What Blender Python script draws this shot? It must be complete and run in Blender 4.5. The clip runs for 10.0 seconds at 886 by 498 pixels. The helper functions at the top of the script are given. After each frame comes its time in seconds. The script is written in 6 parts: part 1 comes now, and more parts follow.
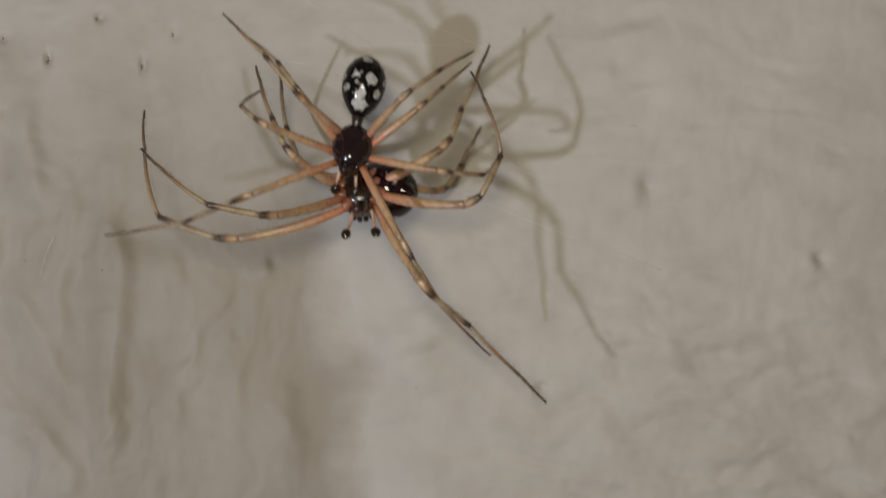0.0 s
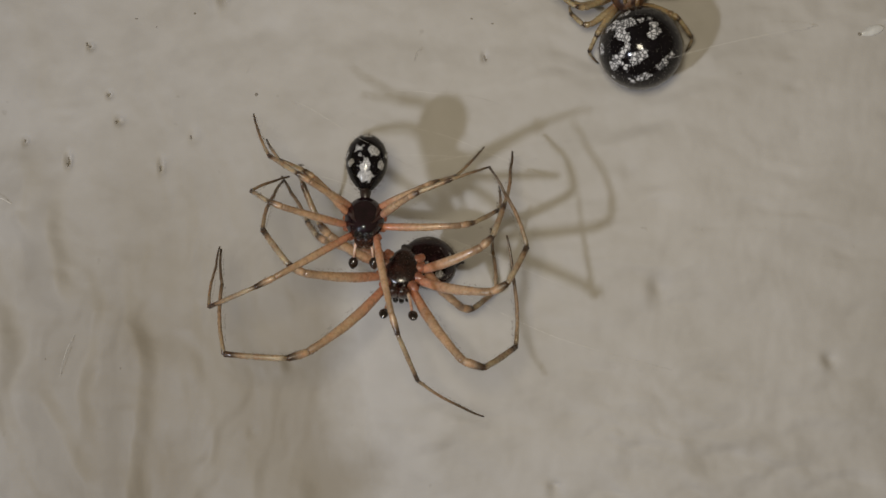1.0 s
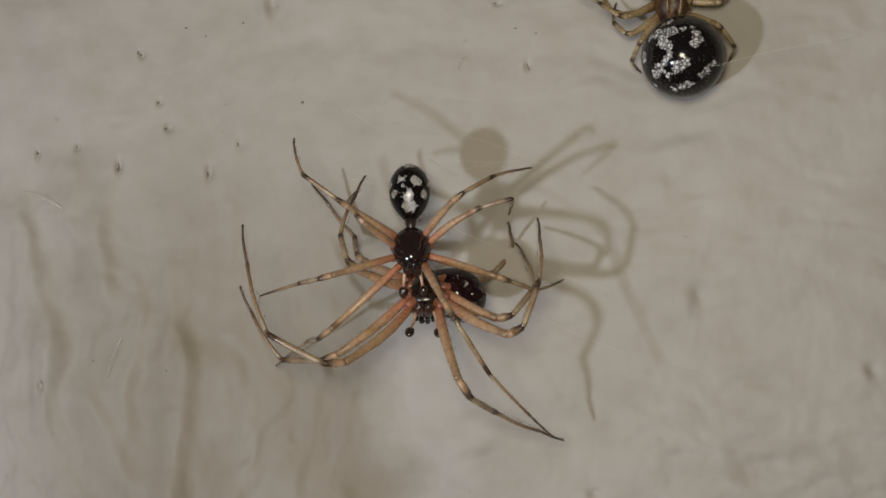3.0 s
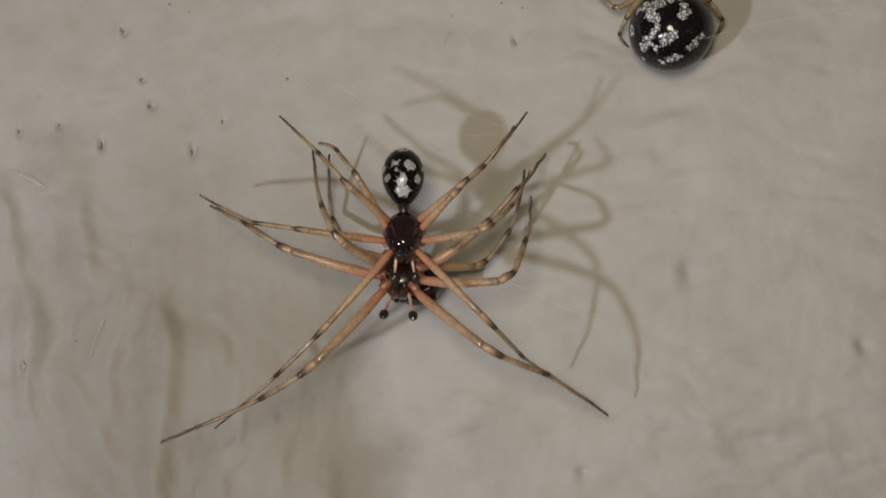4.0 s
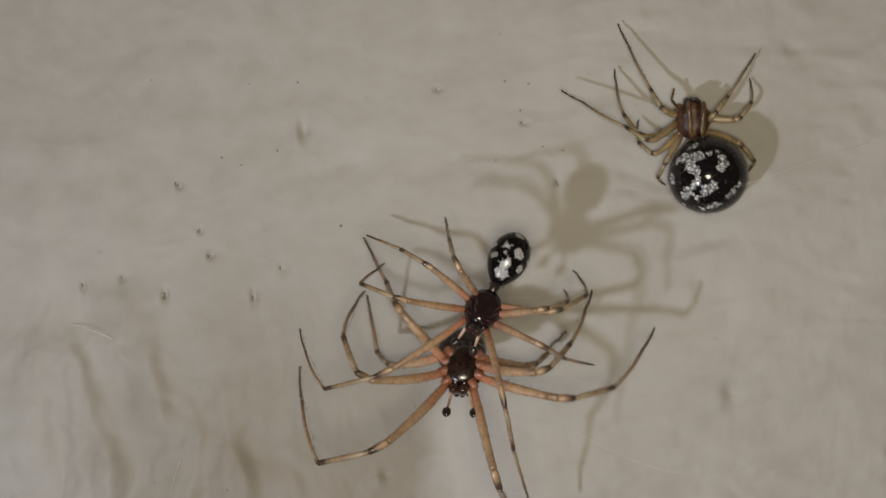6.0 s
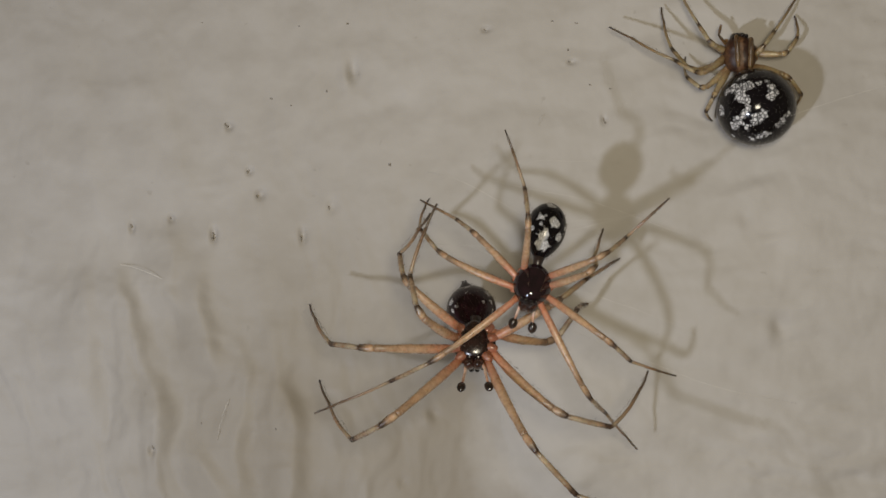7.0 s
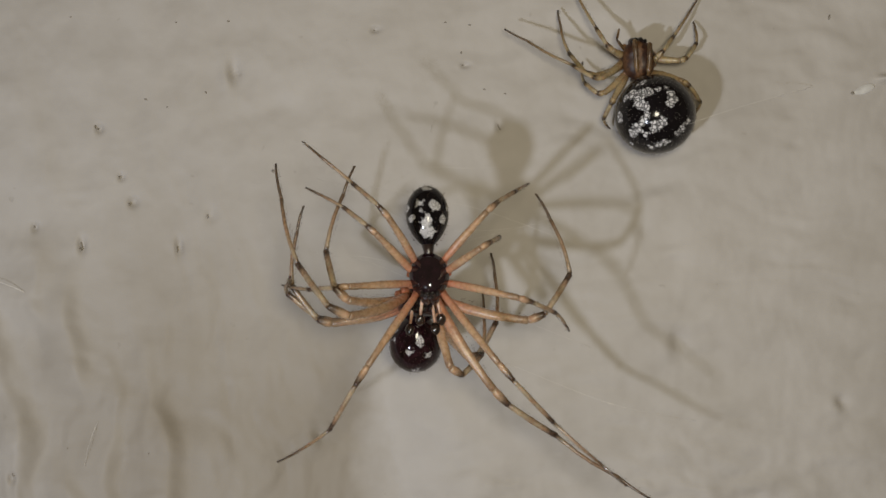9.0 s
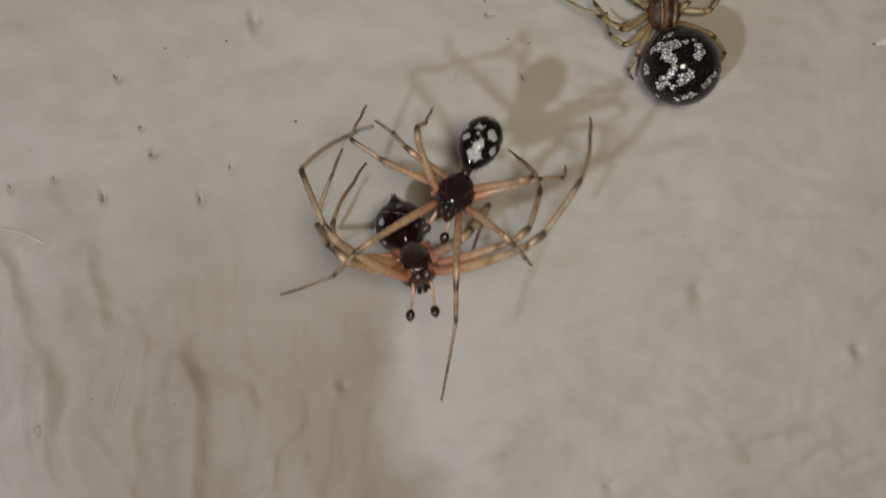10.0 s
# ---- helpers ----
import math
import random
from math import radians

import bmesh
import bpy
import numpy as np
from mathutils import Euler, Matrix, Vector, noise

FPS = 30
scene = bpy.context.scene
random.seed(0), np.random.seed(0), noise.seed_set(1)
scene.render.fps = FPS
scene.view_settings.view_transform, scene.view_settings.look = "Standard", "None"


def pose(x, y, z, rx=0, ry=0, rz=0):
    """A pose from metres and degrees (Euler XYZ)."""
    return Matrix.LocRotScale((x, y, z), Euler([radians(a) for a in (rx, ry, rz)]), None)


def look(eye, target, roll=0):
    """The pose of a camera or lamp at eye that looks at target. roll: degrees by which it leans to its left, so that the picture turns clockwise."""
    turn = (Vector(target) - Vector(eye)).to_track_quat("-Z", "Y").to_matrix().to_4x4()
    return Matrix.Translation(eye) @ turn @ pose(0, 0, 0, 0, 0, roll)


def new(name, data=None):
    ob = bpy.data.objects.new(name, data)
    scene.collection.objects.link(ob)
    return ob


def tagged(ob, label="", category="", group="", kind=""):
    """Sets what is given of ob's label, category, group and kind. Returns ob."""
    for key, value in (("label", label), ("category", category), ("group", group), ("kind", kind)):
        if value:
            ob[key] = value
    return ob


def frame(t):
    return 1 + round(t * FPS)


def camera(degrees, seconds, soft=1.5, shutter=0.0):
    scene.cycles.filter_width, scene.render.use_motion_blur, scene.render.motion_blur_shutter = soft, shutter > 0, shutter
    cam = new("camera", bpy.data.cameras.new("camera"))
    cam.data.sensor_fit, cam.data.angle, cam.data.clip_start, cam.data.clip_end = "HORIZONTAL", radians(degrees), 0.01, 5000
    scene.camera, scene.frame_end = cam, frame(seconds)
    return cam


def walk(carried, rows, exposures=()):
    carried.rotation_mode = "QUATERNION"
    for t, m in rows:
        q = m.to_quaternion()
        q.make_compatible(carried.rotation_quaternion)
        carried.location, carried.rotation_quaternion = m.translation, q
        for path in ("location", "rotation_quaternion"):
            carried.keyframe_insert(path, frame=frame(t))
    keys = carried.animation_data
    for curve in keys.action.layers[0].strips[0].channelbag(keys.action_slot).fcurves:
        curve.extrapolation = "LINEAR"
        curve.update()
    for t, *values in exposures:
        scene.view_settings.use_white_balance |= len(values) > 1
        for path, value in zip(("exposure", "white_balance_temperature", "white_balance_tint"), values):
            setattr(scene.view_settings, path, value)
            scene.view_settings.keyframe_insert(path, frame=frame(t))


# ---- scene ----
# The scene is small: a hand's breadth of painted wall and three little spiders. Lengths below are in millimetres times MM.
MM = 0.001

cam = camera(40, 10.0, soft=1.5, shutter=0.2)
walk(cam, [
    (0.0, pose(0.00802, -0.05263, -0.00479, 89.163, -0.233, 5.887)),
    (0.2, pose(0.00698, -0.05289, -0.00274, 88.405, 0.122, 5.702)),
    (0.5, pose(0.00906, -0.05293, -0.00082, 87.489, 0.156, 7.267)),
    (0.7, pose(0.01016, -0.05250, -0.00191, 89.107, 0.009, 8.590)),
    (1.0, pose(0.00801, -0.05343, -0.00206, 90.945, -0.097, 6.420)),
    (1.2, pose(0.01035, -0.05293, -0.00355, 91.703, -0.681, 9.910)),
    (1.5, pose(0.00864, -0.05354, -0.00357, 91.622, -1.034, 8.991)),
    (1.7, pose(0.01202, -0.05178, -0.00483, 93.495, -1.672, 12.403)),
    (2.0, pose(0.00837, -0.05396, -0.00320, 92.142, -0.869, 8.413)),
    (2.2, pose(0.01110, -0.05272, -0.00397, 92.936, -1.112, 11.307)),
    (2.5, pose(0.00828, -0.05400, -0.00289, 92.262, -0.738, 8.418)),
    (2.7, pose(0.00846, -0.05383, -0.00277, 91.937, -0.783, 8.894)),
    (3.8, pose(0.00731, -0.05386, -0.00313, 92.266, -0.140, 7.153)),
    (4.0, pose(0.00826, -0.05332, -0.00364, 91.851, -0.436, 8.044)),
    (4.2, pose(0.01046, -0.05283, -0.00404, 92.229, -0.506, 10.364)),
    (4.5, pose(0.00818, -0.05387, -0.00351, 91.669, -0.293, 8.093)),
    (4.7, pose(0.00983, -0.05337, -0.00296, 91.285, -0.118, 9.896)),
    (5.0, pose(0.00573, -0.05499, -0.00130, 91.451, 0.882, 5.641)),
    (5.2, pose(0.00346, -0.05557, -0.00175, 91.926, 1.411, 3.975)),
    (5.5, pose(0.00187, -0.05653, -0.00036, 90.571, 1.715, 3.189)),
    (5.7, pose(0.00308, -0.05733, 0.00349, 88.176, 2.770, 3.334)),
    (6.0, pose(0.00399, -0.05714, 0.00563, 88.821, 2.891, 5.586)),
    (6.2, pose(0.00582, -0.06047, 0.00478, 90.984, 2.155, 8.026)),
    (7.3, pose(0.00014, -0.05679, -0.00006, 91.109, 3.142, 3.195)),
    (7.5, pose(0.00046, -0.05630, 0.00137, 90.446, 3.310, 1.965)),
    (7.8, pose(0.00221, -0.05520, 0.00355, 89.204, 3.579, 1.718)),
    (8.0, pose(0.00216, -0.05528, 0.00198, 89.988, 3.206, 1.869)),
    (8.2, pose(0.00317, -0.05451, 0.00327, 86.418, 3.265, 3.718)),
    (8.5, pose(0.00002, -0.05528, 0.00031, 91.949, 3.027, -0.679)),
    (8.7, pose(0.00355, -0.05446, 0.00078, 90.580, 2.547, 3.133)),
    (9.0, pose(0.00104, -0.05490, 0.00040, 91.547, 2.917, 0.111)),
    (9.2, pose(0.00138, -0.05447, 0.00143, 89.802, 2.908, 0.923)),
    (9.5, pose(0.00024, -0.05475, 0.00010, 90.648, 2.730, -0.005)),
    (9.7, pose(0.00295, -0.05438, 0.00123, 89.376, 2.554, 2.642)),
    (10.0, pose(-0.00170, -0.05499, 0.00200, 87.626, 2.968, -1.724)),
], exposures=((0.0, 0.05), (6.2, 0.03), (7.3, 0.1), (10.0, 0.1)))

# ---- light: a small white lamp beside the camera, a warmer one round the lens, and the dim warm room ----
world = bpy.data.worlds.new("dim_room")
scene.world = world
world.use_nodes = True
world.node_tree.nodes["Background"].inputs["Color"].default_value = (1.0, 0.80, 0.50, 1)
world.node_tree.nodes["Background"].inputs["Strength"].default_value = 0.10

lamp = new("phone_light", bpy.data.lights.new("phone_light", "POINT"))
lamp.data.energy, lamp.data.shadow_soft_size = 0.208, 0.0029
lamp.data.color = (0.93, 1.0, 1.16)
lamp.matrix_world = pose(-54.0 * MM, -100 * MM, -42.0 * MM)
ring = new("lens_light", bpy.data.lights.new("lens_light", "AREA"))
ring.data.shape, ring.data.size, ring.data.energy = "DISK", 0.013, 0.0188
ring.data.color = (0.985, 0.893, 0.695)
ring.matrix_world = look((5.0 * MM, -66 * MM, 3.0 * MM), (5.0 * MM, 0, 3.0 * MM))
scene.view_settings.exposure = 0.0


# ---- materials ----
def material(name, rough=0.5, spec=0.5):
    m = bpy.data.materials.new(name)
    m.use_nodes = True
    b = m.node_tree.nodes["Principled BSDF"]
    b.inputs["Roughness"].default_value = rough
    b.inputs["Specular IOR Level"].default_value = spec
    return m, m.node_tree, b


def node(tree, kind, **settings):
    n = tree.nodes.new(kind)
    for key, value in settings.items():
        if key in n.inputs:
            n.inputs[key].default_value = value
    return n


def maths(tree, op, a, b=None, clamp=False):
    n = tree.nodes.new("ShaderNodeMath")
    n.operation, n.use_clamp = op, clamp
    for slot, v in enumerate((a, b)):
        if v is None:
            continue
        if isinstance(v, (int, float)):
            n.inputs[slot].default_value = v
        else:
            tree.links.new(v, n.inputs[slot])
    return n.outputs[0]


def mix(tree, factor, a, b, blend="MIX"):
    n = tree.nodes.new("ShaderNodeMix")
    n.data_type, n.blend_type = "RGBA", blend
    for slot, v in ((0, factor), (6, a), (7, b)):
        if isinstance(v, (int, float)):
            n.inputs[slot].default_value = v
        elif isinstance(v, tuple):
            n.inputs[slot].default_value = (*v, 1)
        else:
            tree.links.new(v, n.inputs[slot])
    return n.outputs[2]


def ramp(tree, factor, stops, constant=False):
    n = tree.nodes.new("ShaderNodeValToRGB")
    e = n.color_ramp.elements
    while len(e) < len(stops):
        e.new(0.5)
    for el, (p, c) in zip(e, stops):
        el.position, el.color = p, (*c, 1) if isinstance(c, tuple) else (c, c, c, 1)
    if constant:
        n.color_ramp.interpolation = "CONSTANT"
    tree.links.new(factor, n.inputs[0])
    return n.outputs[0]


def noise_out(tree, scale, detail=3.0, vector=None, out=0, distortion=0.0):
    n = node(tree, "ShaderNodeTexNoise", Scale=scale, Detail=detail, Distortion=distortion)
    if vector is None:
        vector = tree.nodes.new("ShaderNodeTexCoord").outputs["Object"]
    tree.links.new(vector, n.inputs["Vector"])
    return n.outputs[out]


def bump(tree, b, height, distance, strength=1.0):
    n = node(tree, "ShaderNodeBump", Distance=distance, Strength=strength)
    tree.links.new(height, n.inputs["Height"])
    tree.links.new(n.outputs[0], b.inputs["Normal"])


def wall_paint():
    m, t, b = material("old_wall_paint", 0.5, 0.3)
    broad = noise_out(t, 90, 4)
    fine = noise_out(t, 700, 2)
    speckle = noise_out(t, 3600, 2)
    c = ramp(t, broad, [(0.3, (0.385, 0.360, 0.334)), (0.52, (0.418, 0.393, 0.368)), (0.72, (0.445, 0.422, 0.402))])
    c = mix(t, 0.3, c, ramp(t, fine, [(0.3, (0.35, 0.325, 0.285)), (0.6, (0.445, 0.422, 0.386))]))
    # brownish clouds, drawn out sideways, and a grimy run-off stain that ends at a wavering edge, widened and deepened
    # to offset the lamp's bright side
    spot = t.nodes.new("ShaderNodeTexCoord").outputs["Object"]
    long = node(t, "ShaderNodeMapping", Scale=(0.62, 1.0, 1.1))
    t.links.new(spot, long.inputs["Vector"])
    cloud = ramp(t, noise_out(t, 260, 5, long.outputs[0], distortion=0.6), [(0.44, 0.0), (0.68, 1.0)])
    c = mix(t, maths(t, "MULTIPLY", cloud, 0.14), c, (0.30, 0.268, 0.222))
    # smaller smudges, dense on one side below
    patch = ramp(t, noise_out(t, 420, 4, long.outputs[0], distortion=0.1), [(0.5, 0.0), (0.66, 1.0)])
    chalk = ramp(t, noise_out(t, 210, 3, long.outputs[0], distortion=0.2), [(0.55, 0.0), (0.75, 1.0)])
    c = mix(t, maths(t, "MULTIPLY", chalk, 0.25), c, (0.53, 0.505, 0.48))
    where = t.nodes.new("ShaderNodeSeparateXYZ")
    t.links.new(spot, where.inputs[0])
    across = maths(t, "DIVIDE", maths(t, "SUBTRACT", where.outputs[0], -0.002), 0.004, clamp=True)
    below = maths(t, "DIVIDE", maths(t, "SUBTRACT", 0.0, where.outputs[2]), 0.006, clamp=True)
    c = mix(t, maths(t, "MULTIPLY", maths(t, "MULTIPLY", across, below), maths(t, "MULTIPLY", patch, 0.22)), c, (0.27, 0.242, 0.20))
    # the stain also darkens the side where the lamp comes out too bright
    wave = maths(t, "MULTIPLY", maths(t, "SUBTRACT", noise_out(t, 220, 4), 0.5), 0.007)
    x = maths(t, "ADD", where.outputs[0], wave)
    left_of = maths(t, "DIVIDE", maths(t, "SUBTRACT", -0.0006, x), 0.0022, clamp=True)
    left_of = maths(t, "MULTIPLY", left_of, maths(t, "DIVIDE", maths(t, "ADD", x, 0.0225), 0.009, clamp=True))
    low = maths(t, "DIVIDE", maths(t, "SUBTRACT", maths(t, "ADD", wave, 0.005), where.outputs[2]), 0.010, clamp=True)
    streak = node(t, "ShaderNodeMapping", Scale=(1.0, 1.0, 0.3))
    t.links.new(spot, streak.inputs["Vector"])
    dirt = ramp(t, noise_out(t, 230, 3, streak.outputs[0], distortion=0.9), [(0.25, 0.5), (0.7, 1.0)])
    c = mix(t, maths(t, "MULTIPLY", maths(t, "MULTIPLY", left_of, low), maths(t, "MULTIPLY", dirt, 1.0)), c, (0.265, 0.232, 0.186))
    spots = ramp(t, noise_out(t, 1500, 2), [(0.73, 0.0), (0.78, 1.0)])
    c = mix(t, maths(t, "MULTIPLY", spots, 0.35), c, (0.26, 0.235, 0.2))
    t.links.new(c, b.inputs["Base Color"])
    t.links.new(ramp(t, fine, [(0.3, 0.54), (0.7, 0.66)]), b.inputs["Roughness"])
    h = maths(t, "ADD", maths(t, "MULTIPLY", fine, 1.0), maths(t, "MULTIPLY", speckle, 0.10))
    bump(t, b, h, 0.00008, 0.7)
    return m


def leg_shell(name, stops, rough=0.26):
    """Translucent straw-coloured leg with dark rings at set shares of its length."""
    m, t, b = material(name, rough, 0.5)
    z = t.nodes.new("ShaderNodeSeparateXYZ")
    t.links.new(t.nodes.new("ShaderNodeTexCoord").outputs["Generated"], z.inputs[0])
    wob = maths(t, "MULTIPLY", maths(t, "SUBTRACT", noise_out(t, 6000, 3), 0.5), 0.09)
    c = ramp(t, maths(t, "ADD", z.outputs[2], wob), stops)
    grain = ramp(t, noise_out(t, 11000, 4), [(0.32, (0.5, 0.44, 0.4)), (0.60, (1.0, 1.0, 1.0))])
    c = mix(t, 0.4, c, grain, "MULTIPLY")
    # brownish smudges, uneven from leg to leg
    smudge = ramp(t, noise_out(t, 3600, 4, distortion=0.5), [(0.52, 0.0), (0.68, 1.0)])
    c = mix(t, maths(t, "MULTIPLY", smudge, 0.4), c, (0.16, 0.092, 0.052))
    t.links.new(ramp(t, noise_out(t, 8000, 3), [(0.3, rough * 0.7), (0.7, rough * 1.6)]), b.inputs["Roughness"])
    t.links.new(c, b.inputs["Base Color"])
    b.inputs["Subsurface Weight"].default_value = 0.55
    b.inputs["Subsurface Radius"].default_value = (1.0, 0.65, 0.4)
    b.inputs["Subsurface Scale"].default_value = 0.00012
    bump(t, b, noise_out(t, 14000, 2), 0.000006, 0.5)
    return m


def dark_shell(name, low, high, rough=0.22, pebble=0.000008):
    m, t, b = material(name, rough, 0.9)
    c = ramp(t, noise_out(t, 3500, 4), [(0.35, low), (0.65, high)])
    t.links.new(c, b.inputs["Base Color"])
    t.links.new(ramp(t, noise_out(t, 9000, 3), [(0.3, rough * 0.8), (0.7, rough * 1.6)]), b.inputs["Roughness"])
    bump(t, b, noise_out(t, 6500, 2), pebble, 0.6)
    return m


def spotted_abdomen(name, spots, cell, dark=(0.003, 0.0024, 0.0032), white=(0.66, 0.66, 0.69), rough=0.11, seam=0.1, pebble=0.000004):
    """Glossy black skin with white patches made of many small pale cells. spots: (x, y, z, radius) in mm."""
    m, t, b = material(name, rough, 0.32)
    place = t.nodes.new("ShaderNodeTexCoord").outputs["Object"]
    warp = node(t, "ShaderNodeVectorMath")
    warp.operation = "MULTIPLY_ADD"
    t.links.new(noise_out(t, 3800, 2, place, 1), warp.inputs[0])
    warp.inputs[1].default_value = (0.00046,) * 3
    shift = node(t, "ShaderNodeVectorMath")
    shift.operation = "SUBTRACT"
    t.links.new(place, shift.inputs[0])
    shift.inputs[1].default_value = (0.00023,) * 3
    t.links.new(shift.outputs[0], warp.inputs[2])
    mask = None
    for x, y, z, r in spots:
        d = node(t, "ShaderNodeVectorMath")
        d.operation = "DISTANCE"
        t.links.new(warp.outputs[0], d.inputs[0])
        d.inputs[1].default_value = (x * MM, y * MM, z * MM)
        inside = maths(t, "DIVIDE", maths(t, "SUBTRACT", r * MM, d.outputs["Value"]), 0.00006, clamp=True)
        mask = inside if mask is None else maths(t, "MAXIMUM", mask, inside)
    v = node(t, "ShaderNodeTexVoronoi", Scale=cell, Randomness=1.0)
    v.feature = "DISTANCE_TO_EDGE"
    t.links.new(place, v.inputs["Vector"])
    cells = ramp(t, v.outputs["Distance"], [(0.04, seam), (0.2, 1.0)])
    face = mix(t, 0.35, white, ramp(t, noise_out(t, 5000, 3, place), [(0.3, (0.35, 0.34, 0.33)), (0.65, (0.7, 0.68, 0.65))]))
    body = ramp(t, noise_out(t, 4000, 4, place), [(0.4, dark), (0.75, tuple(3 * k for k in dark))])
    t.links.new(mix(t, maths(t, "MULTIPLY", mask, cells), body, face), b.inputs["Base Color"])
    bump(t, b, maths(t, "ADD", maths(t, "MULTIPLY", maths(t, "MULTIPLY", mask, cells), 0.5), noise_out(t, 12000, 2, place)), pebble, 0.6)
    return m


def leg_set(name, straw, pale, rust, smoke, ring):
    """The six leg pieces of one spider's colouring, hip to toe."""
    mid = tuple(0.5 * (p + q) for p, q in zip(smoke, straw))
    dull = tuple(0.35 * p + 0.65 * q for p, q in zip(smoke, pale))
    return {
        "coxa": leg_shell(name + "_coxa", [(0.0, tuple(0.5 * k for k in rust)), (0.6, tuple(0.85 * k for k in rust)), (0.9, tuple(0.95 * k for k in rust)), (1.0, tuple(0.4 * k for k in rust))]),
        "femur": leg_shell(name + "_femur", [(0.0, rust), (0.22, tuple(0.6 * p + 0.4 * q for p, q in zip(rust, straw))), (0.52, straw), (0.78, straw), (0.92, mid), (1.0, mid)]),
        "patella": leg_shell(name + "_patella", [(0.0, mid), (0.25, straw), (0.5, mid), (0.68, smoke), (0.82, ring), (1.0, ring)]),
        "tibia": leg_shell(name + "_tibia", [(0.0, smoke), (0.13, pale), (0.36, dull), (0.48, mid), (0.58, dull), (0.74, mid), (0.86, ring), (1.0, ring)]),
        "metatarsus": leg_shell(name + "_metatarsus", [(0.0, ring), (0.1, dull), (0.5, mid), (1.0, smoke)]),
        "tarsus": leg_shell(name + "_tarsus", [(0.0, smoke), (0.5, (0.11, 0.08, 0.055)), (1.0, (0.05, 0.036, 0.026))]),
    }


def banded_shell():
    """A brown carapace with a dark middle, paler bands and radiating dark rays."""
    m, t, b = material("banded_brown_carapace", 0.42, 0.3)
    g = t.nodes.new("ShaderNodeSeparateXYZ")
    t.links.new(t.nodes.new("ShaderNodeTexCoord").outputs["Generated"], g.inputs[0])
    wob = maths(t, "MULTIPLY", maths(t, "SUBTRACT", noise_out(t, 5200, 4), 0.5), 0.28)
    off = maths(t, "ADD", maths(t, "ABSOLUTE", maths(t, "SUBTRACT", g.outputs[0], 0.47)), wob)
    c = ramp(t, off, [(0.0, (0.15, 0.078, 0.040)), (0.07, (0.13, 0.066, 0.033)), (0.13, (0.030, 0.013, 0.008)), (0.26, (0.048, 0.020, 0.011)), (0.36, (0.11, 0.054, 0.026)), (0.5, (0.02, 0.009, 0.006))])
    c = mix(t, 0.7, c, ramp(t, noise_out(t, 9000, 4), [(0.3, (0.35, 0.33, 0.3)), (0.65, (1.0, 1.0, 1.0))]), "MULTIPLY")
    t.links.new(c, b.inputs["Base Color"])
    bump(t, b, noise_out(t, 7000, 3), 0.00002, 0.6)
    return m


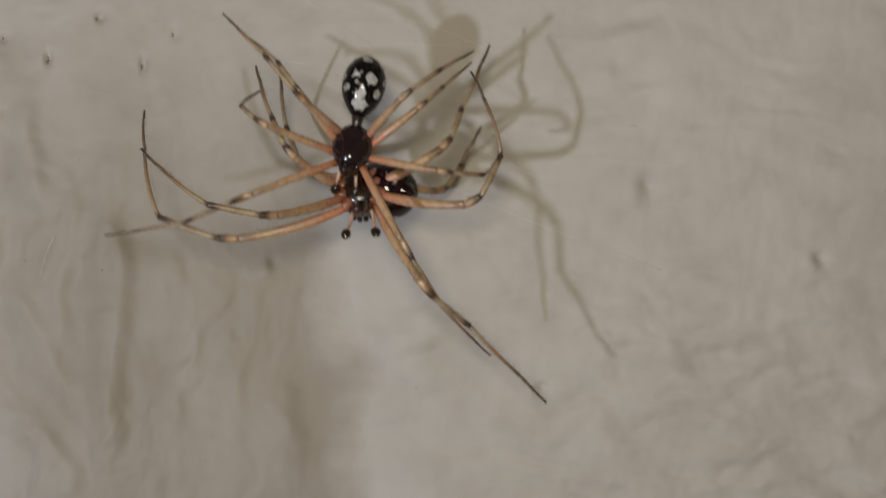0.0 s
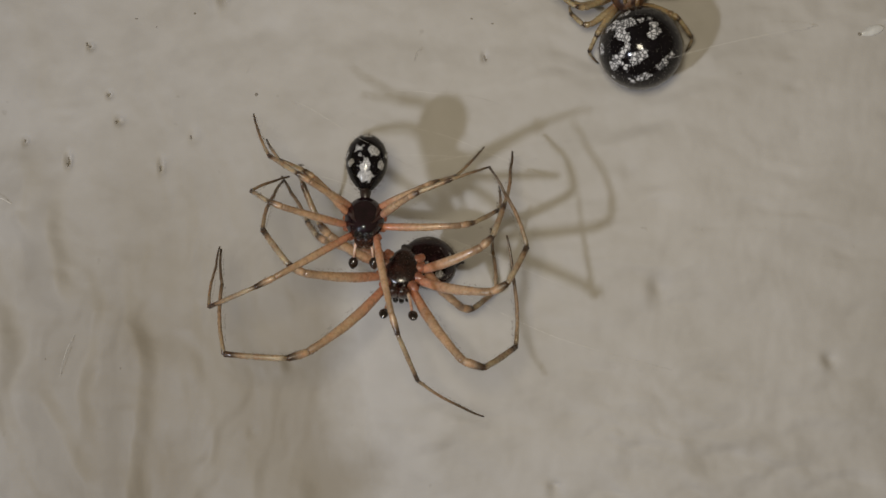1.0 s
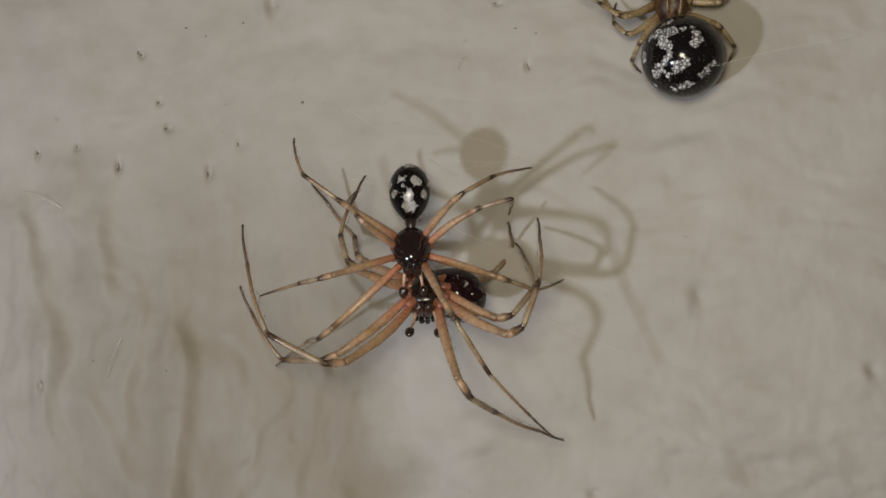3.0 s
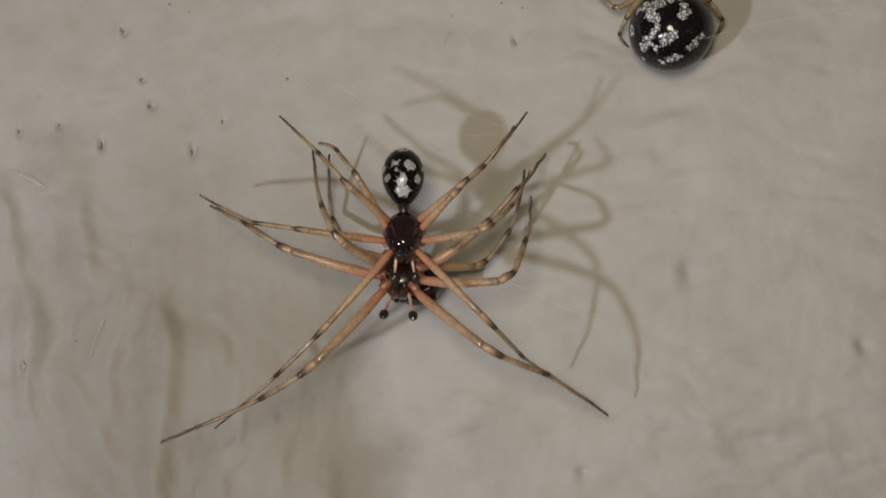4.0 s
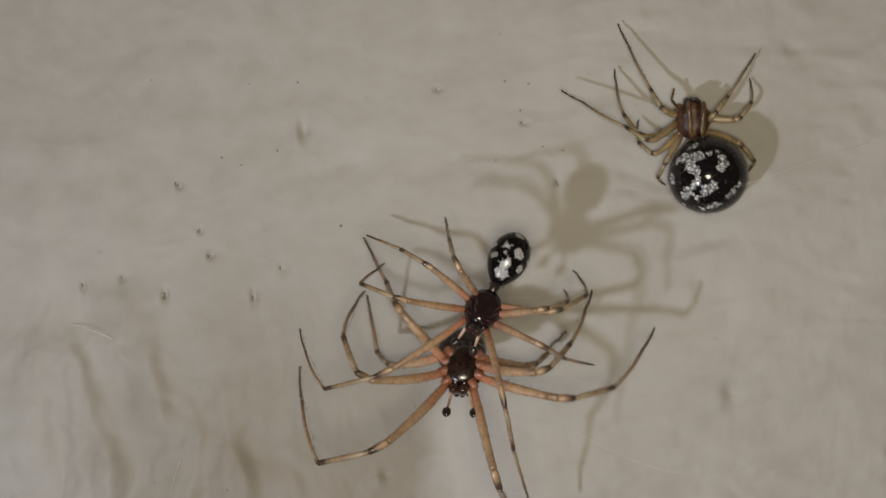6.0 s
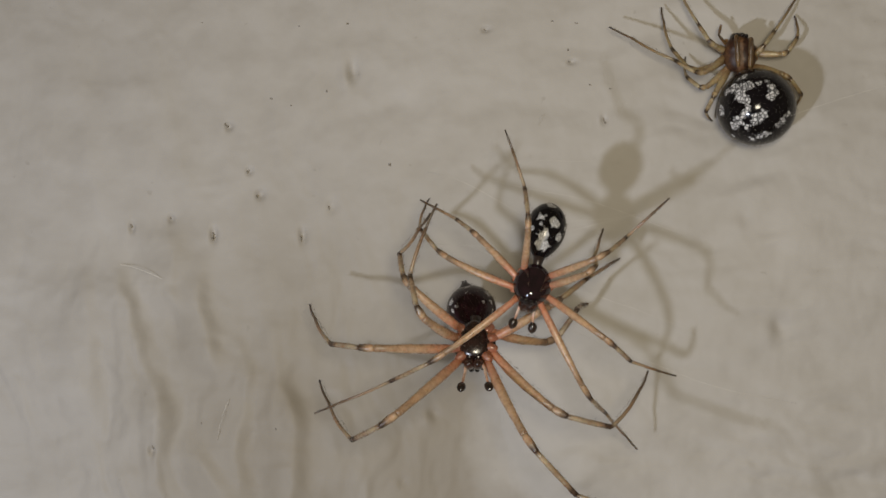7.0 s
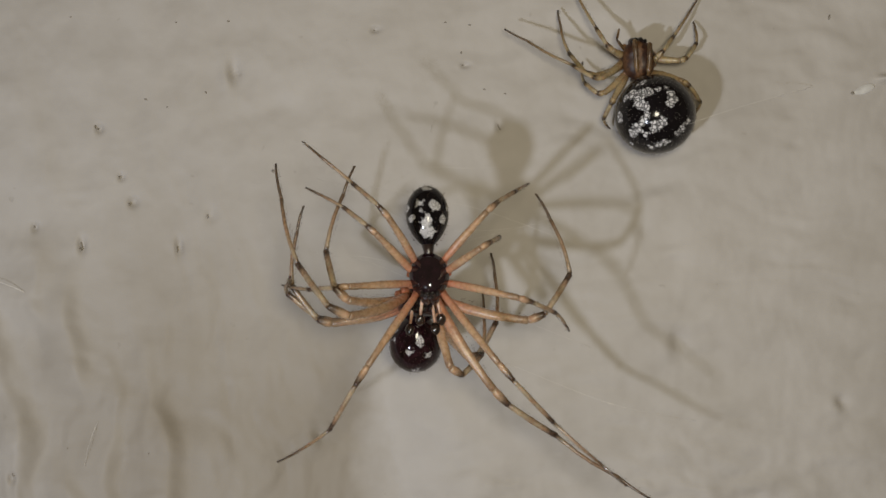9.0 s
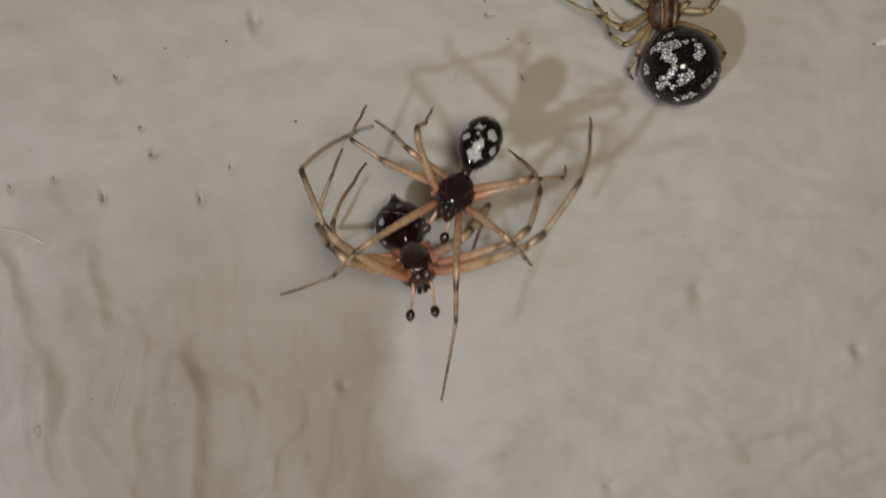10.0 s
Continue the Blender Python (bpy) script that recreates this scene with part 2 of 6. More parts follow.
STRAW, PALE, SMOKE = (0.46, 0.31, 0.195), (0.43, 0.345, 0.235), (0.13, 0.090, 0.058)
MALE_LEGS = leg_set("male", STRAW, PALE, (0.50, 0.20, 0.118), SMOKE, (0.070, 0.043, 0.028))
FEMALE_SHELLS = leg_set("female", (0.40, 0.31, 0.175), (0.42, 0.35, 0.215), (0.24, 0.13, 0.06), (0.14, 0.092, 0.05), (0.05, 0.032, 0.018))
M = {
    "wall": wall_paint(),
    "palp": leg_shell("palp_shell", [(0.0, (0.5, 0.24, 0.16)), (0.5, (0.6, 0.44, 0.34)), (1.0, (0.4, 0.22, 0.15))]),
    "carapace": dark_shell("carapace_shell", (0.006, 0.0018, 0.0042), (0.013, 0.004, 0.0075), 0.09, 0.000003),
    "bulb": dark_shell("palp_bulb_shell", (0.008, 0.005, 0.004), (0.03, 0.016, 0.011), 0.15),
    "sternum": dark_shell("sternum_shell", (0.005, 0.002, 0.002), (0.021, 0.007, 0.005), 0.2),
    "fang": dark_shell("chelicera_shell", (0.010, 0.004, 0.003), (0.045, 0.015, 0.009), 0.16),
    "pedicel": dark_shell("pedicel_shell", (0.008, 0.005, 0.004), (0.02, 0.01, 0.008), 0.3),
    "brown": banded_shell(),
    "male": spotted_abdomen("male_abdomen_skin", [
        (0.0, -0.42, 0.50, 0.30), (0.02, -0.66, 0.68, 0.28), (-0.02, -0.92, 0.76, 0.17), (0.16, -1.06, 0.76, 0.12), (-0.30, -1.34, 0.66, 0.22), (0.30, -1.40, 0.64, 0.20), (0.0, -1.92, 0.36, 0.22),
        (0.52, -0.92, 0.46, 0.17), (-0.52, -0.92, 0.46, 0.17), (0.70, -1.35, 0.2, 0.20), (-0.70, -1.35, 0.2, 0.20), (0.45, -1.8, 0.15, 0.17), (-0.45, -1.8, 0.15, 0.17),
        (0.68, -0.7, -0.25, 0.13), (-0.68, -0.7, -0.25, 0.13), (0.42, -0.95, -0.62, 0.12), (-0.42, -0.95, -0.62, 0.12), (0.0, -1.5, -0.7, 0.12), (0.6, -1.5, -0.45, 0.14), (-0.6, -1.5, -0.45, 0.14), (0.0, -1.9, -0.4, 0.17)], 13000, white=(0.6, 0.6, 0.62), seam=0.4),
    "dull_male": spotted_abdomen("dull_male_abdomen_skin", [
        (0.0, -0.55, 0.75, 0.2), (-0.3, -1.0, 0.8, 0.16), (0.32, -1.05, 0.8, 0.16), (0.0, -1.75, 0.62, 0.26), (0.35, -1.95, 0.35, 0.16), (-0.35, -1.95, 0.35, 0.16),
        (0.85, -0.9, 0.25, 0.16), (-0.85, -0.9, 0.25, 0.16), (0.8, -1.5, 0.2, 0.17), (-0.8, -1.5, 0.2, 0.17), (0.75, -0.75, -0.35, 0.12), (-0.75, -0.75, -0.35, 0.12),
        (0.6, -1.55, -0.55, 0.15), (-0.6, -1.55, -0.55, 0.15), (0.93, -1.2, -0.05, 0.2), (-0.93, -1.2, -0.05, 0.2), (0.0, -2.15, 0.0, 0.2), (0.6, -1.95, 0.05, 0.16), (-0.6, -1.95, 0.05, 0.16), (0.75, -0.6, 0.05, 0.13), (-0.75, -0.6, 0.05, 0.13), (0.0, -1.9, -0.5, 0.24), (0.3, -1.8, -0.6, 0.13), (-0.3, -1.75, -0.62, 0.15), (0.1, -1.3, -0.92, 0.12), (0.6, -0.5, -0.55, 0.14), (-0.6, -0.5, -0.55, 0.16), (-0.05, -0.85, -0.9, 0.12), (0.75, -1.1, -0.6, 0.18), (-0.75, -1.05, -0.6, 0.2)], 12000, (0.0075, 0.0024, 0.0036), (0.6, 0.59, 0.6), 0.09, 0.25, 0.000006),
    "feeler": leg_shell("feeler_shell", [(0.0, (0.17, 0.1, 0.045)), (0.5, (0.22, 0.14, 0.065)), (1.0, (0.06, 0.035, 0.02))]),
    "female": spotted_abdomen("female_abdomen_skin", [(0.963 * x, 0.963 * y, 0.963 * z, 1.04 * r) for x, y, z, r in [
        (-1.35, 0.71, 0.95, 0.20), (-1.09, 0.73, 1.20, 0.26), (-0.82, 0.57, 1.45, 0.31), (-0.48, 0.64, 1.56, 0.26), (-0.89, 0.19, 1.51, 0.28), (-0.70, -0.03, 1.61, 0.23), (0.01, 0.74, 1.59, 0.15), (0.36, 0.76, 1.54, 0.13),
        (0.54, 0.44, 1.61, 0.22), (0.56, 0.18, 1.65, 0.26), (0.40, -0.01, 1.70, 0.22), (-0.65, -0.40, 1.58, 0.18), (-0.85, -0.61, 1.42, 0.20), (-1.12, -0.75, 1.16, 0.23), (-1.25, -0.96, 0.86, 0.26), (-1.00, -0.96, 1.12, 0.18),
        (-0.72, -1.19, 1.11, 0.18), (-0.23, -0.86, 1.51, 0.28), (0.01, -0.78, 1.57, 0.20), (-0.42, -1.02, 1.37, 0.18), (-1.71, -0.12, 0.58, 0.23), (-1.72, 0.13, 0.56, 0.13)] + [
        (0.67, -1.22, 1.10, 0.18), (0.94, -1.04, 1.10, 0.18), (1.18, -0.79, 1.08, 0.15), (-0.49, -1.63, 0.56, 0.18), (-0.21, -1.58, 0.81, 0.20), (0.12, -1.55, 0.88, 0.18), (-1.29, -1.25, 0.23, 0.15), (-0.51, 1.23, 1.17, 0.18), (-0.81, 1.14, 1.10, 0.12)]], 6300),
}
mm_eye, _t, _b = material("eye_lens", 0.05, 0.8)
_b.inputs["Base Color"].default_value = (0.01, 0.008, 0.008, 1)
M["eye"] = mm_eye
mm_hair, _t, _b = material("bristle", 0.5, 0.4)
_b.inputs["Base Color"].default_value = (0.06, 0.04, 0.025, 1)
M["hair"] = mm_hair
mm_pale, _t, _b = material("pale_bristle", 0.5, 0.4)
_b.inputs["Base Color"].default_value = (0.15, 0.135, 0.115, 1)
M["pale_hair"] = mm_pale
mm_silk, _t, _b = material("silk", 0.25, 0.8)
_b.inputs["Base Color"].default_value = (0.7, 0.68, 0.64, 1)
M["silk"] = mm_silk
# dark colour of the specks, which also stands in for shade inside pits
mm_speckle, _t, _b = material("speckle", 0.7, 0.3)
_t.links.new(ramp(_t, noise_out(_t, 6000, 3), [(0.3, (0.13, 0.115, 0.095)), (0.7, (0.29, 0.26, 0.22))]), _b.inputs["Base Color"])
M["speckle"] = mm_speckle
mm_flake, _t, _b = material("pale_paint_flake", 0.3, 0.5)
_t.links.new(ramp(_t, noise_out(_t, 3000, 3), [(0.3, (0.44, 0.43, 0.41)), (0.7, (0.62, 0.61, 0.59))]), _b.inputs["Base Color"])
M["flake"] = mm_flake


# ---- mesh tools ----
def part(name, bm, mat, parent, label=""):
    me = bpy.data.meshes.new(name)
    bm.to_mesh(me)
    bm.free()
    for p in me.polygons:
        p.use_smooth = True
    me.materials.append(mat)
    ob = new(name, me)
    ob.parent = parent
    return tagged(ob, label)


def lathe(profile, segs=14, squash=1.0, bend=0.0, bm=None, at=None):
    """A closed body of revolution along +z. profile: (z, radius) in mm; squash: its depth over its width; bend: sag in mm at the middle."""
    bm = bm or bmesh.new()
    first = len(bm.verts)
    at = at or Matrix.Identity(4)
    z0, z1 = profile[0][0], profile[-1][0]
    rings, made = [], []
    for z, r in profile:
        s = (z - z0) / (z1 - z0)
        dy = bend * math.sin(math.pi * s)
        if r <= 0:
            rings.append([bm.verts.new(at @ Vector((0, dy * MM, z * MM)))])
        else:
            rings.append([bm.verts.new(at @ Vector((r * math.cos(2 * math.pi * k / segs) * MM, (dy + squash * r * math.sin(2 * math.pi * k / segs)) * MM, z * MM))) for k in range(segs)])
    for a, b in zip(rings, rings[1:]):
        for k in range(segs):
            j = (k + 1) % segs
            ring = [a[k % len(a)], a[j % len(a)], b[j % len(b)], b[k % len(b)]]
            ring = [v for i, v in enumerate(ring) if v not in ring[:i]]
            if len(ring) > 2:
                bm.faces.new(ring)
    return bm


def egg(length, width, height, blunt=0.0, segs=28, rings=20, pinch=0.0):
    """An egg along y, centred, in mm. blunt > 0 makes the -y end fuller; pinch narrows the +y end."""
    bm = bmesh.new()
    bmesh.ops.create_uvsphere(bm, u_segments=segs, v_segments=rings, radius=1)
    bmesh.ops.rotate(bm, matrix=Matrix.Rotation(radians(90), 3, "X"), verts=bm.verts)
    for v in bm.verts:
        y = v.co.y
        k = 1 - blunt * y - pinch * max(0.0, y) ** 2
        v.co = Vector((v.co.x * k * width / 2, y * length / 2, v.co.z * k * height / 2)) * MM
    return bm


def bristles(count, length, radius, low, high, seed, thick=0.0045):
    """Short slanted hairs over a leg piece that runs along +z from low to high, in mm."""
    rnd = random.Random(seed)
    bm = bmesh.new()
    for _ in range(count):
        a, z = rnd.uniform(0, 2 * math.pi), rnd.uniform(low, high)
        s = (z - low) / (high - low)
        r = radius(s) * 0.9
        root = Vector((r * math.cos(a), r * math.sin(a), z))
        out = Vector((math.cos(a), math.sin(a), rnd.uniform(0.5, 1.1))).normalized()
        side = out.cross(Vector((0, 0, 1))).normalized() * thick
        up = out.cross(side).normalized() * thick
        vs = [bm.verts.new((root + d) * MM) for d in (side, -0.5 * side + 0.87 * up, -0.5 * side - 0.87 * up)]
        tip = bm.verts.new((root + out * length * rnd.uniform(0.6, 1.2)) * MM)
        for k in range(3):
            bm.faces.new((vs[k], vs[(k + 1) % 3], tip))
    return bm


# ---- the wall ----
def smooth_noise(x, z, seed):
    """Gradient noise on a unit grid, about -1 to 1."""
    x, z = x + 37.3 + 0.0 * z, z + 21.7 + 0.0 * x
    xi, zi = np.floor(x).astype(int), np.floor(z).astype(int)
    fx, fz = x - xi, z - zi
    ux, uz = fx * fx * fx * (fx * (6 * fx - 15) + 10), fz * fz * fz * (fz * (6 * fz - 15) + 10)

    def corner(a, b, dx, dz):
        h = (a * 374761393 + b * 668265263 + seed * 1442695041) & 0x7FFFFFFF
        h = ((h ^ (h >> 13)) * 1274126177) & 0x7FFFFFFF
        turn = ((h ^ (h >> 16)) & 0xFFFF) * (2 * math.pi / 65536)
        return np.cos(turn) * dx + np.sin(turn) * dz
    p = corner(xi, zi, fx, fz) * (1 - ux) + corner(xi + 1, zi, fx - 1, fz) * ux
    q = corner(xi, zi + 1, fx, fz - 1) * (1 - ux) + corner(xi + 1, zi + 1, fx - 1, fz - 1) * ux
    return 1.7 * (p * (1 - uz) + q * uz)


def step(x, lo, hi):
    k = np.clip((x - lo) / (hi - lo), 0, 1)
    return k * k * (3 - 2 * k)


# runs of paint: width, height, and the line of the steep flank from top to foot as (x, z)
RUNS_HIGH = (
    (0.62, 0.50, ((-20.4, 3.6), (-20.06, 2.4), (-19.7, 0.8), (-19.3, -0.5), (-19.1, -1.8), (-18.9, -2.9), (-18.45, -4.0), (-18.0, -5.0), (-17.9, -6.4), (-18.2, -7.4), (-18.4, -9.0), (-18.0, -12.0))),
    (0.55, 0.40, ((-15.5, 2.4), (-15.75, 1.1), (-15.9, -0.7), (-15.55, -1.8), (-15.3, -2.9), (-15.1, -4.6))),
    (0.60, 0.30, ((-17.4, 4.0), (-17.1, 2.7), (-17.1, 1.7), (-17.4, 0.6), (-17.0, -1.4))),
    (0.70, 0.30, ((-21.8, 2.4), (-21.4, 0.4), (-21.25, -2.2), (-21.5, -3.8), (-21.0, -7.0))),
    (0.80, 0.16, ((-10.0, 1.6), (-10.1, -0.3), (-10.5, -2.4), (-10.2, -4.4))),
    (1.10, 0.20, ((-18.0, 13.0), (-17.2, 9.4), (-16.4, 6.4), (-15.6, 3.6))),
    (1.20, 0.20, ((-22.0, 14.0), (-21.2, 9.0), (-20.6, 5.6), (-20.4, 3.0))))
RUNS_LOW = (
    (0.60, 0.50, ((-12.5, -0.8), (-12.33, -2.2), (-12.18, -4.1), (-11.6, -5.4), (-11.3, -6.8), (-11.5, -8.4), (-11.9, -10.6), (-11.9, -13.0), (-11.7, -17.0))),
    (0.60, 0.34, ((-14.3, -1.4), (-13.9, -2.7), (-13.5, -4.0), (-14.0, -5.8), (-14.4, -7.4), (-14.3, -9.6), (-14.7, -11.6))),
    (0.75, 0.26, ((-9.4, -5.0), (-9.0, -6.4), (-8.4, -8.5), (-8.3, -10.6))),
    (0.70, 0.36, ((-16.9, -6.0), (-16.4, -7.6), (-15.0, -9.8), (-13.9, -12.4), (-13.6, -14.4))),
    (0.60, 0.30, ((-16.0, -12.2), (-15.2, -13.7), (-13.9, -15.6), (-13.6, -18.0))),
    (0.70, 0.30, ((-4.6, -10.4), (-4.2, -12.0), (-3.7, -14.4), (-3.6, -17.4))),
    (0.80, 0.14, ((-7.0, -9.2), (-6.4, -11.6), (-6.6, -14.0), (-6.2, -17.0))),
    (0.80, 0.12, ((-9.4, -11.0), (-9.0, -13.4), (-9.2, -17.0))))


def wall_relief(x, z):
    """Height of the paint towards the room, in mm: runs on one side, wrinkles on the other, broad hollows, small blisters and pits."""
    wx = x + 1.3 * smooth_noise(x / 6, z / 6, 3) + 0.3 * smooth_noise(x / 1.7, z / 2.4, 4)
    wz = z + 0.9 * smooth_noise(x / 6, z / 5, 5) + 0.4 * smooth_noise(x / 2.2, z / 1.6, 6)
    # lumpy sagging paint, drawn out downwards
    sag = smooth_noise(wx / 2.1, z / 5.5, 7) + 0.32 * smooth_noise(wx / 1.2, z / 2.2, 8)
    where = step(-x, 0.5, 9.0) * (0.25 + 0.75 * step(-z, -7.0, 3.0))
    h = 0.15 * sag * where
    h += 0.035 * smooth_noise(wx / 0.62, wz / 1.0, 19) * (0.25 + 0.75 * where)
    for width, high, line in RUNS_HIGH + RUNS_LOW:
        px, pz = np.array(line).T
        flank_x = np.interp(-z, -pz, px) + 0.12 * smooth_noise(z / 1.2, z * 0 + px[0], 18)
        s = np.clip((pz[0] - z) / (pz[0] - pz[-1]), 0, 1)
        d = (x - flank_x + 0.55 * width) / width
        flank = np.where(d < 0, np.exp(-(d / 2.4) ** 2), np.exp(-(d / 0.95) ** 2))
        h += high * (1 + 0.35 * smooth_noise(z / 2.0, z * 0 + px[0], 20)) * flank * step(s, 0, 0.3) * step(1 - s, 0, 0.3)
    wrinkles = smooth_noise(x / 4.5, wz / 1.9, 9) + 0.30 * smooth_noise(x / 1.9, wz / 0.8, 10)
    h += 0.17 * wrinkles * (0.3 + 0.7 * step(x, -5.0, 6.0)) * (0.6 + 0.4 * smooth_noise(x / 7, z / 6, 16))
    # crumbly lumps low on the other side
    low = step(x, 5.0, 11.0) * step(-z, 5.0, 9.0)
    h += low * (0.10 * smooth_noise(wx / 2.3, wz / 1.3, 21) + 0.035 * smooth_noise(wx / 1.0, wz / 0.7, 22) + 0.008 * smooth_noise(x / 0.45, z / 0.4, 23))
    # shallow creases: middle, half length, tilt, width, depth
    for cx, cz, half, tilt, thin, deep in ((-6.9, 8.55, 2.6, 0.13, 0.5, 0.09), (0.0, 8.3, 2.8, -0.04, 0.55, 0.08), (-7.4, 12.2, 2.0, 0.0, 0.5, 0.07), (12.0, 4.2, 4.0, 0.02, 0.55, 0.07),
                                           (14.6, -10.1, 1.9, -0.15, 0.32, 0.11), (16.9, -10.6, 1.0, 0.1, 0.28, 0.08), (12.5, -11.7, 1.0, 0.0, 0.28, 0.07), (13.6, -6.5, 1.3, 0.08, 0.32, 0.07), (9.2, -9.0, 0.9, 0.0, 0.3, 0.06), (15.4, -14.7, 1.1, 0.1, 0.3, 0.07), (19.0, -10.9, 1.4, 0.05, 0.3, 0.06)):
        jag = 0.20 * smooth_noise(x / 1.3, z / 3 + cz, 24) + 0.04 * smooth_noise(x / 0.5, z / 2 + cz, 25)
        h -= deep * np.exp(-((z - cz - tilt * (x - cx) + 0.25 * ((x - cx) / half) ** 2 + jag) / thin) ** 2 - ((x - cx) / half) ** 4)
    # a broad trough whose far bank runs down below the middle
    bank = -1.5 + 0.35 * np.sin(z / 2.7) + 0.3 * smooth_noise(z / 2.0, z * 0 + 0.5, 11)
    down = step(-z, 2.0, 7.0)
    h -= 0.62 * down * np.where(x < bank, step(x, bank - 8.0, bank - 0.3), 1 - step(x, bank - 0.5, bank + 3.8))
    h += 0.22 * smooth_noise(x / 11, z / 10, 12) + 0.08 * smooth_noise(x / 4, z / 4, 13) + 0.012 * smooth_noise(x / 1.3, z / 1.1, 17)
    h += 0.005 * smooth_noise(x / 0.42, z / 0.42, 14)
    # one raised blister
    h += 0.28 * np.exp(-((x - 21.38) / 0.42) ** 2 - ((z - 8.56) / 0.17) ** 2)
    # blisters and pits: place, half width, half height, depth
    for px, pz, a, b, d in (
            (-15.34, 2.88, 0.13, 0.30, 0.26), (-11.01, 2.59, 0.13, 0.34, 0.2), (-17.42, 3.78, 0.11, 0.16, 0.2), (-13.01, 4.71, 0.17, 0.2, 0.2),
            (-19.39, 3.45, 0.1, 0.22, 0.2), (-14.34, 8.09, 0.13, 0.16, 0.2), (-18.80, -7.39, 0.12, 0.2, 0.22), (-9.56, 3.94, 0.2, 0.3, 0.14),
            (-13.45, 5.87, 0.12, 0.15, 0.18), (3.74, 7.34, 0.11, 0.18, 0.18), (-1.68, 11.97, 0.16, 0.1, 0.18), (2.32, 10.17, 0.15, 0.09, 0.16)):
        q = ((x - px - 0.6 * a) / (1.45 * a)) ** 2 + ((z - pz) / (1.15 * b)) ** 2
        rim = ((x - px + 0.9 * a) / (1.0 * a)) ** 2 + ((z - pz) / (1.2 * b)) ** 2
        h -= d * np.exp(-q)
        h += 0.35 * d * np.exp(-rim)
    for px, pz, a, b, d in (
            (11.25, -2.96, 0.5, 0.7, 0.13), (10.05, 2.28, 0.35, 0.5, 0.10), (18.64, -6.05, 0.4, 0.4, 0.12), (6.87, -11.73, 0.35, 0.35, 0.13),
            (-5.1, -6.2, 0.3, 0.4, 0.12), (-6.7, -9.4, 0.25, 0.3, 0.10), (14.8, 12.8, 0.5, 0.3, 0.12), (11.34, -2.76, 0.4, 0.5, 0.16), (-8.1, 10.4, 0.3, 0.55, 0.34), (18.5, -5.85, 0.3, 0.3, 0.14), (6.9, -11.5, 0.3, 0.18, 0.14), (17.05, 7.07, 0.4, 0.2, 0.045), (17.1, 5.8, 0.6, 0.25, 0.06), (12.9, -9.5, 0.4, 0.35, 0.10), (-5.0, -6.3, 0.3, 0.35, 0.12)):
        q = ((x - px) / a) ** 2 + ((z - pz) / b) ** 2
        rim = ((x - px + 0.7 * a) / (1.2 * a)) ** 2 + ((z - pz + 0.5 * b) / (1.2 * b)) ** 2
        h -= d * np.exp(-q)
        h += 0.7 * d * np.exp(-rim)
    return h


def build_wall():
    fine_x, fine_z = np.arange(-29.0, 29.01, 0.082), np.arange(-23.0, 23.01, 0.082)
    far = np.array([32.0, 38.0, 50.0, 80.0, 150.0, 300.0])
    xs, zs = np.concatenate([-far[::-1], fine_x, far]), np.concatenate([-far[::-1], fine_z, far])
    gx, gz = np.meshgrid(xs, zs)
    fade = step(-np.abs(gx), -32, -28) * step(-np.abs(gz), -26, -22)
    h = wall_relief(gx, gz) * fade
    nz, nx = gx.shape
    front = np.stack([gx, -h, gz], -1).reshape(-1, 3) * MM
    k = np.arange(nz * nx).reshape(nz, nx)
    quads = np.stack([k[:-1, :-1], k[:-1, 1:], k[1:, 1:], k[1:, :-1]], -1).reshape(-1, 4)
    verts = front.tolist()
    n = len(verts)
    s = 300 * MM
    verts += [(-s, 0.1, -s), (s, 0.1, -s), (s, 0.1, s), (-s, 0.1, s)]
    a, b, c, d = int(k[0, 0]), int(k[0, -1]), int(k[-1, -1]), int(k[-1, 0])
    faces = quads.tolist() + [(n + 1, n, n + 3, n + 2)]
    for line, p, q in ((k[0, :], n, n + 1), (k[:, -1], n + 1, n + 2), (k[-1, ::-1], n + 2, n + 3), (k[::-1, 0], n + 3, n)):
        faces.append((p, q, *[int(i) for i in line[::-1]]))
    me = bpy.data.meshes.new("wall_back")
    me.from_pydata(verts, [], faces)
    for f in me.polygons:
        f.use_smooth = True
    me.materials.append(M["wall"])
    return tagged(new("wall_back", me), "greige painted wall with runs, wrinkles and small pits", "wall", kind="structure")


wall = build_wall()


